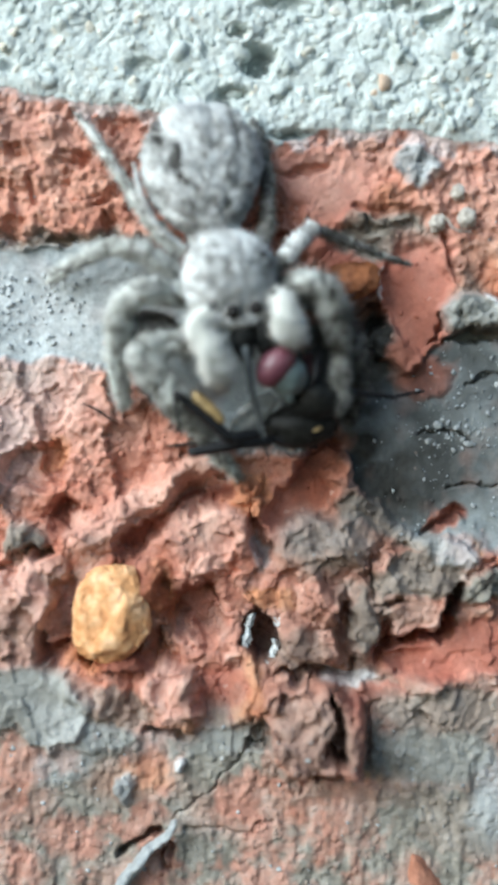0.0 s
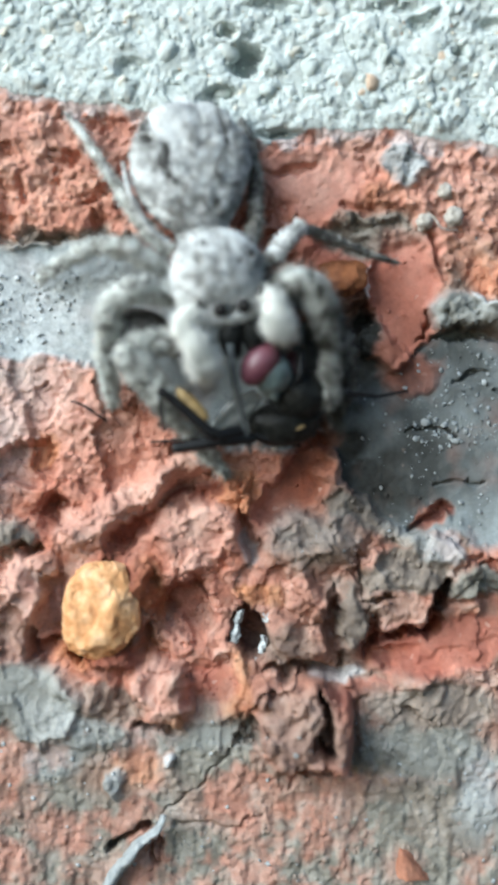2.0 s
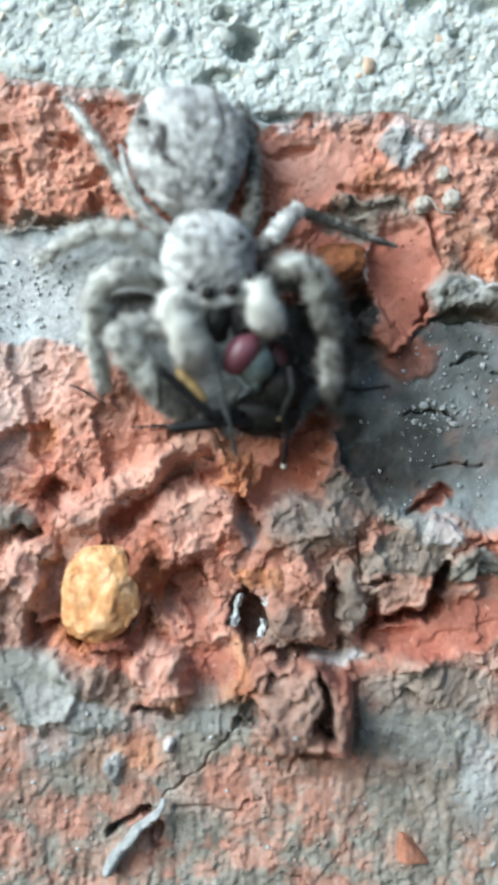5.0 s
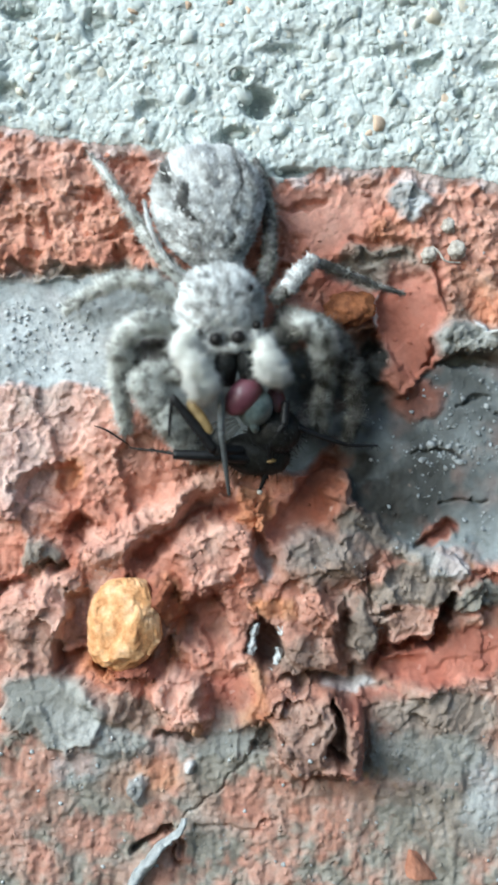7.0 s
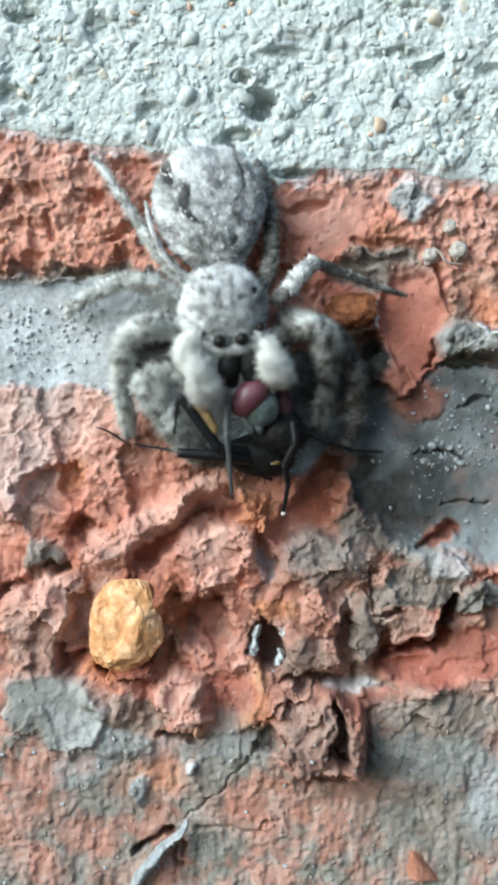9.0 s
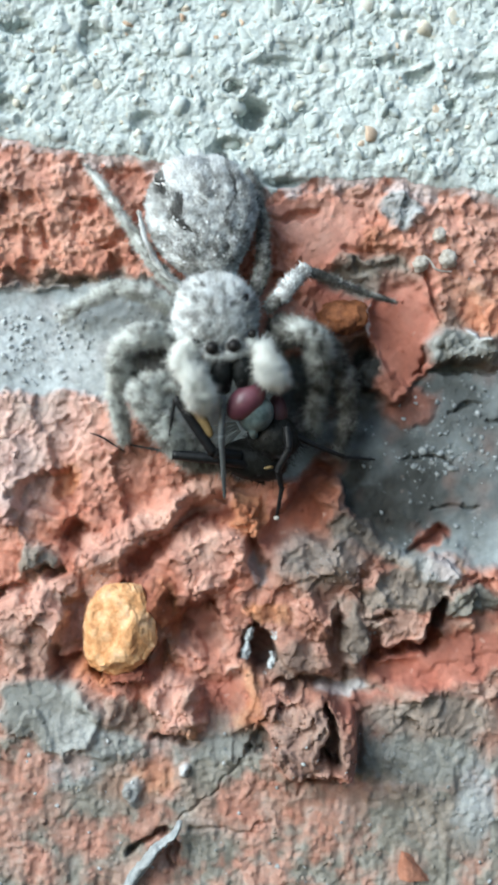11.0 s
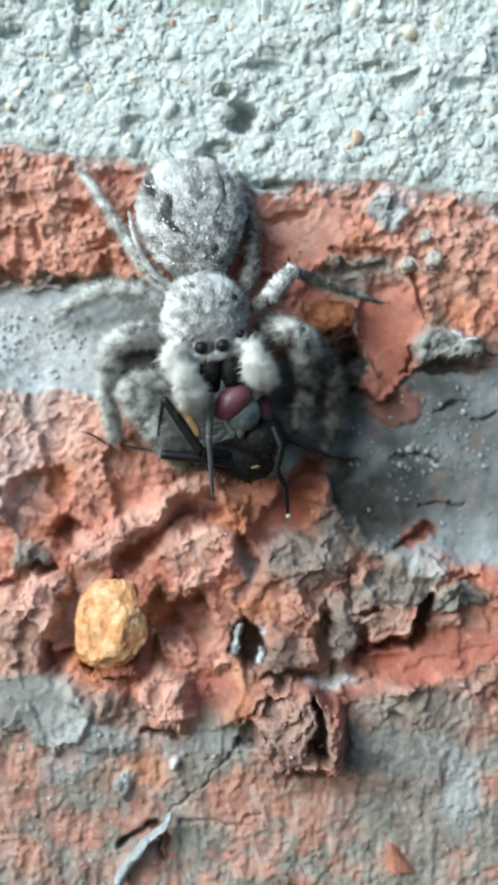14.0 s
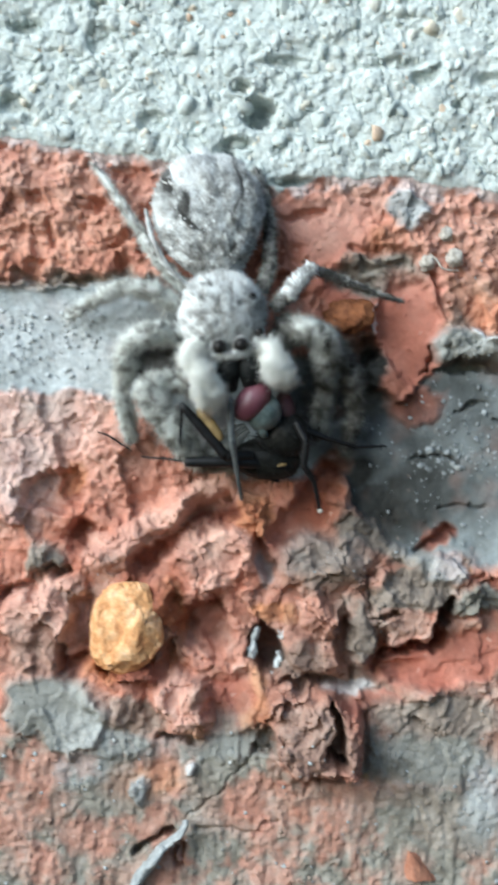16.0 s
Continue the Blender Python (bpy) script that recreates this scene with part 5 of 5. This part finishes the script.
leg_a = leg([(-3.60, -2.50, 3.20), (-5.20, -2.90, 3.45), (-6.25, -3.00, 2.95), (-4.75, -3.00, 0.90), (-3.35, -1.80, -1.15), (-1.45, -0.60, -3.95)], (0.52, 0.62, 0.76, 0.82, 0.50, 0.16), 56, 0.36, 1.1, 480, 0.30, "thick furry greenish-grey front leg")
# An added dark body gives the shade in the gap between the front legs.
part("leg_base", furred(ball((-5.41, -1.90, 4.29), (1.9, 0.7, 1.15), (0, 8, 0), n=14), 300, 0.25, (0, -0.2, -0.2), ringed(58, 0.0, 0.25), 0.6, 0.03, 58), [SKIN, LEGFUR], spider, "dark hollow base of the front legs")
leg([(1.05, -2.60, 7.49), (1.87, -2.90, 8.29), (3.15, -2.30, 9.75), (5.24, -1.60, 9.07), (6.94, -0.90, 8.50), (8.52, -0.40, 8.09)], (0.46, 0.46, 0.36, 0.28, 0.2, 0.12), 61, 0.08, 0.5, 240, 0.14, "dark banded hind leg with a white knee")
knee = tube([(1.77, -3.10, 8.08), (2.50, -2.95, 9.10), (3.24, -2.60, 9.75)], (0.42, 0.44, 0.36), n=12)
part("knee_scale", furred(knee, 420, 0.22, (0, 0, 0.2), ringed(66, 0.55, 1.0, 0.4), 0.5, 0.05, 66), [SKIN, FUR], spider, "white-scaled knee")
# Hair tone lowered to near black for the shade beside the body.
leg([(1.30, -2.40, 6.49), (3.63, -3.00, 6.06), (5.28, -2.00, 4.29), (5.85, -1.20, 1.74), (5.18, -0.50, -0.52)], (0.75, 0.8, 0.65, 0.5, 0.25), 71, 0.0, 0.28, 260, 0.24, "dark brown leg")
leg([(0.35, -2.40, 8.40), (0.80, -2.20, 10.02), (0.80, -1.60, 12.02), (0.55, -1.10, 14.04), (-0.03, -0.80, 15.71)], (0.48, 0.46, 0.4, 0.32, 0.2), 76, 0.12, 0.50, 300, 0.16, "grey hind leg folded along the abdomen")
# Thigh and shin are toned down here for the shade behind the knee.
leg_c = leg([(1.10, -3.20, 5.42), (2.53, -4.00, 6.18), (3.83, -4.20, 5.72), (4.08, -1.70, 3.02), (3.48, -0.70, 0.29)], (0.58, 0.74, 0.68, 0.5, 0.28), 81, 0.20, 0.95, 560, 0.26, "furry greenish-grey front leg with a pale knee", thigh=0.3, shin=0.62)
KNEE = np.array((3.83, -4.20, 5.72))


# ---- the fly in its grip ----
fly = tagged(holder("fly", 0.6, -3.2, 1.2), "dark fly with maroon eyes and black legs in a spider's jaws", "fly")


def bristled(base, count, length, seed):
    return furred(base, count, length, (0, -0.2, -0.3), ringed(seed, 0.0, 0.12), 0.5, 0.022, seed, dense=1)


skull = ball((0.35, -3.50, 1.62), (1.02, 1.0, 1.08), (0, 20, 0), n=18, bumpy=0.02, seed=2)
fly_head = part("head", (*skull, None, None), FLYFACE, fly, "teal-grey fly head", pivot=(0.28, -3.40, 1.70))
part("eye", (*ball((-0.03, -4.05, 2.37), (1.28, 0.85, 0.84), (-12, -28, 0), n=20), None, None), FLYEYE, fly_head, "large glossy maroon eye")
part("eye", (*ball((1.50, -2.50, 1.25), (0.62, 0.7, 1.15), (0, 14, 0), n=16), None, None), FLYSHADE, fly_head, "large dark maroon eye")
part("mouthpart", (*tube([(0.03, -3.70, 0.88), (-0.03, -3.60, 0.63), (-0.03, -3.30, 0.38)], (0.3, 0.26, 0.2), n=10), None, None), FLYFACE, fly_head)
part("thorax", bristled(ball((1.40, -2.30, 0.30), (1.5, 1.3, 1.35), (0, 10, 0), n=18, bumpy=0.04, seed=4), 420, 0.7, 7), [FLYBODY, FLYLEG], fly, "black bristly thorax")
part("abdomen", bristled(ball((0.35, -1.70, -1.00), (1.9, 1.1, 1.2), (0, 12, 0), n=18, bumpy=0.05, seed=6), 260, 0.5, 9), [FLYBODY, FLYLEG], fly, "dark abdomen")
part("wing_scale", (*ball((1.05, -2.60, -1.40), (0.36, 0.16, 0.13), (0, -8, 0), n=10, bumpy=0.1), None, None), GOLD, fly, "golden-brown scale")
gold = part("wing_scale", (*ball((-2.65, -3.90, 1.25), (0.36, 0.2, 1.2), (0, -30, 0), n=10, bumpy=0.08), None, None), GOLD, fly, "golden-yellow wing scale")


def wing(root, tip, width, name="wing"):
    """A thin veined blade from root to tip."""
    a, b = np.array(root), np.array(tip)
    d = b - a
    side = np.cross(d, (0, 1, 0))
    side = side / np.linalg.norm(side)
    v, f = [], []
    n, m = 14, 7
    for layer in (0, 1):
        for i in range(n + 1):
            t = i / n
            w = width * math.sin(math.pi * min(1, 0.1 + 0.9 * t)) ** 0.6 * (0.6 + 0.4 * t) + 0.08
            for j in range(m + 1):
                s = j / m - 0.5
                p = a + d * t + side * w * s * 2
                p[1] += 0.12 * math.sin(s * 14 + t * 3) - layer * 0.05
                v.append(p)
    k = (n + 1) * (m + 1)
    for i in range(n):
        for j in range(m):
            q = i * (m + 1) + j
            f.append((q, q + 1, q + m + 2, q + m + 1))
            f.append((k + q, k + q + m + 1, k + q + m + 2, k + q + 1))
    ob = part(name, (np.array(v), f, None, None), WING, fly, "grey translucent wing", pivot=root)
    for s in (-0.7, -0.1, 0.5):
        line = [a + d * t + side * width * s * (0.3 + 0.9 * t) + np.array((0, -0.12, 0)) for t in (0.05, 0.4, 0.75, 0.95)]
        part("vein", (*tube(line, (0.025, 0.02, 0.018, 0.012), n=5), None, None), FLYGREY, ob)
    return ob


wing((-0.60, -2.60, 0.90), (-3.30, -2.10, -0.50), 0.8)


def fly_leg(points, radii, material=FLYLEG, label="thin black leg"):
    names = ("leg", "tibia", "tarsus", "claw")
    first = None
    for k in range(len(points) - 1):
        limb = tube([points[k], tuple((np.array(points[k]) + np.array(points[k + 1])) / 2), points[k + 1]], (radii[k], (radii[k] * 0.6 + radii[k + 1] * 0.5), radii[k + 1]), n=9, rows=5)
        ob = part(names[k], bristled(limb, 60, 0.22, 11 + k), [material, FLYLEG], first or fly, label if not first else "", pivot=points[k])
        first = first or ob
    return first


limb_a = fly_leg([(-0.54, -2.80, -0.70), (-1.97, -3.70, -0.56), (-4.06, -4.40, 2.48)], (0.3, 0.3, 0.2))
tip_a = fly_leg([(-4.06, -4.40, 2.48), (-4.41, -3.80, 0.38)], (0.11, 0.05))
limb_b = fly_leg([(-0.03, -2.40, -1.21), (-1.60, -3.30, -0.94), (-4.24, -3.40, -0.66)], (0.28, 0.3, 0.26))
fly_leg([(-4.24, -2.20, -0.63), (-5.40, -1.40, -0.38), (-6.84, -0.90, -0.13)], (0.08, 0.06, 0.03))
limb_c = fly_leg([(-1.39, -4.70, 2.53), (-1.52, -4.50, 0.43), (-1.37, -2.20, -3.13)], (0.2, 0.18, 0.08), FLYGREY, "slim grey foreleg")
limb_d = fly_leg([(2.11, -3.40, 0.88), (2.23, -3.60, -0.34), (1.61, -3.20, -1.51), (1.85, -2.40, -2.61), (1.58, -1.40, -4.22)], (0.22, 0.2, 0.17, 0.13, 0.08))
fly_leg([(2.57, -2.60, 0.44), (3.79, -2.40, -0.19), (5.50, -1.50, -0.84), (7.23, -0.90, -0.97)], (0.2, 0.14, 0.1, 0.05))
fly_leg([(-1.31, -2.20, -1.21), (-0.16, -2.20, -1.85), (0.87, -1.50, -2.32)], (0.2, 0.15, 0.08))
part("foot_pad", (*ball((1.58, -1.40, -4.29), (0.16, 0.14, 0.16), n=8), None, None), PELLET, limb_d, "pale foot pad")


# ---- what moves ----
def shifted(ob, rows):
    """Keys ob about its resting place: seconds, shift in millimetres, turn in degrees about the wall's axes."""
    base = ob.location.copy()
    walk(ob, [(t, pose(base.x + dx * MM, base.y + dy * MM, base.z + dz * MM, rx, ry, rz)) for t, dx, dy, dz, rx, ry, rz in rows])


def swung(ob, hub, rows):
    """Keys ob as it swings about hub, a point in the wall's space: seconds, degrees about the wall's level axis."""
    base, p = ob.location.copy(), Vector(((hub - PIVOT[ob.parent.name]) * MM).tolist())
    walk(ob, [(t, Matrix.Translation(p) @ pose(0, 0, 0, rx, 0, 0) @ Matrix.Translation(base - p)) for t, rx in rows])


def motions():
    for shin in [k for k in leg_c.children if k.name.startswith(("tibia", "metatarsus"))]:
        swung(shin, KNEE, [(0, -20), (2, -20), (2.4, -38), (3, -38), (4, -38), (6.3, -8), (7, 0), (11, 0), (16, 0)])
    shifted(head, [(0, 0.64, 0, -0.02, 0, -5, 5), (2, 0.62, 0, -0.02, 0, -5, 5), (3, 0.62, 0, -0.08, 0, -5, 5), (3.5, 0.30, 0, -0.12, 0, -3, 3), (4, 0.32, 0, -0.1, 0, -3, 3),
                   (6.5, 0.03, 0, -0.02, 0, 0, 0), (7, -0.1, 0, 0, 0, 0, -1), (8, -0.06, 0, -0.05, 0, 0, 0), (11, 0, 0, 0, 0, 0, 0), (16, 0, 0, -0.02, 0, 0, 0)])
    shifted(palp_a, [(0, 0.95, 0, -0.30, 0, 0, 0), (1.5, 0.85, 0, -0.28, 0, 0, 0), (3, 0.75, 0, -0.42, 0, 0, 0), (3.5, 0.2, 0, -0.5, 0, 0, 0), (4, 0.22, 0, -0.48, 0, 0, 0),
                     (6.5, -0.05, 0, 0.1, 0, 0, 0), (7, -0.26, 0, 0.18, 0, 0, 0), (8, -0.25, 0, 0.1, 0, 0, 0), (11, 0, 0, 0, 0, 0, 0), (15, 0.1, 0, 0, 0, 0, 0), (16, 0.1, 0, 0, 0, 0, 0)])
    shifted(palp_b, [(0, 0.85, 0, 0.68, 0, 8, 0), (1.5, 0.95, 0, 0.68, 0, 8, 0), (3, 1.0, 0, 0.5, 0, 8, 0), (3.5, 0.4, 0, 0.28, 0, 10, 0), (4, 0.35, 0, 0.32, 0, 10, 0),
                     (6.5, -0.15, 0, -0.08, 0, 0, 0), (7, -0.4, 0, -0.18, 0, 0, 0), (8, -0.38, 0, -0.2, 0, 0, 0), (11, 0, 0, 0, 0, 0, 0), (16, 0, 0, 0, 0, 0, 0)])
    shifted(leg_c, [(0, 0.15, 0, 0.3, 0, -9, 0), (2, 0.2, 0, 0.3, 0, -10, 0), (2.5, 0.45, 0, 0.3, 0, -11, 0), (3, 0.45, 0, 0.3, 0, -11, 0), (3.5, 0.2, 0, 0.1, 0, -11, 0), (4, 0.25, 0, 0.1, 0, -11, 0),
                    (6.5, 0, 0, 0.1, 0, -3, 0), (7, -0.12, 0, -0.15, 0, 0, 0), (8.5, -0.06, 0, -0.1, 0, 0, 0), (11, 0, 0, 0, 0, 0, 0), (16, 0, 0, 0, 0, 0, 0)])
    shifted(leg_b, [(0, 0.4, 0, 0.3, 0, 0, 0), (3, 0.4, 0, 0.25, 0, 0, 0), (3.5, -0.25, 0, 0.4, 0, 0, 0), (4, -0.2, 0, 0.42, 0, 0, 0), (6.5, 0, 0, 0.05, 0, 0, 0), (7, -0.15, 0, 0.18, 0, 0, 0),
                    (11, 0, 0, 0, 0, 0, 0), (16, 0, 0, 0, 0, 0, 0)])
    shifted(leg_a, [(0, 0.3, 0, 0.35, 0, -4, 0), (3, 0.25, 0, 0.3, 0, -4, 0), (3.5, -0.1, 0, 0.35, 0, -2, 0), (4, -0.1, 0, 0.35, 0, -2, 0), (6.5, 0, 0, 0.05, 0, 0, 0), (7, -0.15, 0, 0.15, 0, 0, 0),
                    (11, 0, 0, 0, 0, 0, 0), (16, 0, 0, 0, 0, 0, 0)])
    shifted(fly, [(0, 1.65, 0, 0.40, 0, -16, 0), (0.5, 1.7, 0, 0.58, 0, -16, 0), (1, 1.6, 0, 0.48, 0, -16, 0), (1.5, 1.55, 0, 0.48, 0, -15, 0), (2, 1.45, 0, 0.36, 0, -15, 0), (2.5, 1.40, 0, 0.2, 0, -15, 0),
                  (3, 1.42, 0, 0.36, 0, -15, 0), (3.5, 0.55, 0, -0.1, 0, -13, 0), (4, 0.78, 0, 0.05, 0, -13, 0), (6.5, -0.18, 0, -0.12, 0, -7, 0), (7, -0.4, 0, -0.05, 0, -4, 0), (7.5, -0.3, 0, -0.12, 0, -4, 0),
                  (8, -0.46, 0, -0.12, 0, -4, 0), (8.5, -0.3, 0, -0.1, 0, -3, 0), (11, 0, 0, 0, 0, 0, 0), (12.5, -0.06, 0, 0.03, 0, 0, 0), (13, -0.15, 0, -0.1, 0, 0, 0), (13.5, 0.18, 0, 0.03, 0, 0, 0),
                  (14, -0.08, 0, -0.1, 0, 0, 0), (14.5, 0.1, 0, 0.08, 0, 0, 0), (15, -0.08, 0, -0.14, 0, 0, 0), (16, 0.1, 0, 0, 0, -6, 0)])
    foot = [k for k in leg_a.children if k.name.startswith("tarsus")][0]
    shifted(foot, [(0, 0, 0, 0, 0, 0, 0), (2.1, 0, 0, 0, 0, 0, 0), (2.6, 0, 0.2, 0, 0, -52, 0), (6, 0, 0.2, 0, 0, -52, 0), (16, 0, 0.2, 0, 0, -52, 0)])
    for ob in (gold, limb_a, limb_b, tip_a):
        shifted(ob, [(0, -1.4, 0, -0.1, 0, 0, 0), (3, -1.4, 0, -0.1, 0, 0, 0), (3.5, -0.7, 0, 0, 0, 0, 0), (4, -0.7, 0, 0, 0, 0, 0), (6.5, 0, 0, 0, 0, 0, 0), (16, 0, 0, 0, 0, 0, 0)])
    shifted(fly_head, [(0, 0, 0, 0, 0, -8, 0), (3, 0, 0, 0, 0, -10, 0), (3.5, 0, 0, 0, 0, -10, 0), (4, 0, 0, 0, 0, -10, 0), (6.5, 0, 0, 0, 0, -16, 0), (8.5, 0, 0, 0, 0, -16, 0), (11, 0, 0, 0, 0, -14, 0), (16, 0, 0, 0, 0, -14, 0)])
    shifted(limb_c, [(0, 0, 0, 1.1, 0, 4, 0), (3, 0, 0, 1.1, 0, 4, 0), (4, 0, 0, 0.8, 0, 4, 0), (6.5, 0, 0, 0, 0, 0, 0), (16, 0, 0, 0, 0, 0, 0)])
    shifted(limb_d, [(0, 0, 0, 1.5, 0, 24, 0), (3, 0, 0, 1.5, 0, 24, 0), (4, 0, 0, 0.8, 0, 16, 0), (6.5, 0, 0, 0, 0, 8, 0), (7, 0, 0, 0.9, 0, 14, 0), (7.8, 0, 0, 0.7, 0, 12, 0), (8.5, 0, 0, 0, 0, 2, 0), (11, 0, 0, 0, 0, 0, 0),
                     (13, 0, 0, 0, 0, 0, 0), (13.5, 0, 0, 0, 0, -14, 0), (14.5, 0, 0, 0, 0, -16, 0), (16, 0, 0, 0, 0, -16, 0)])


motions()
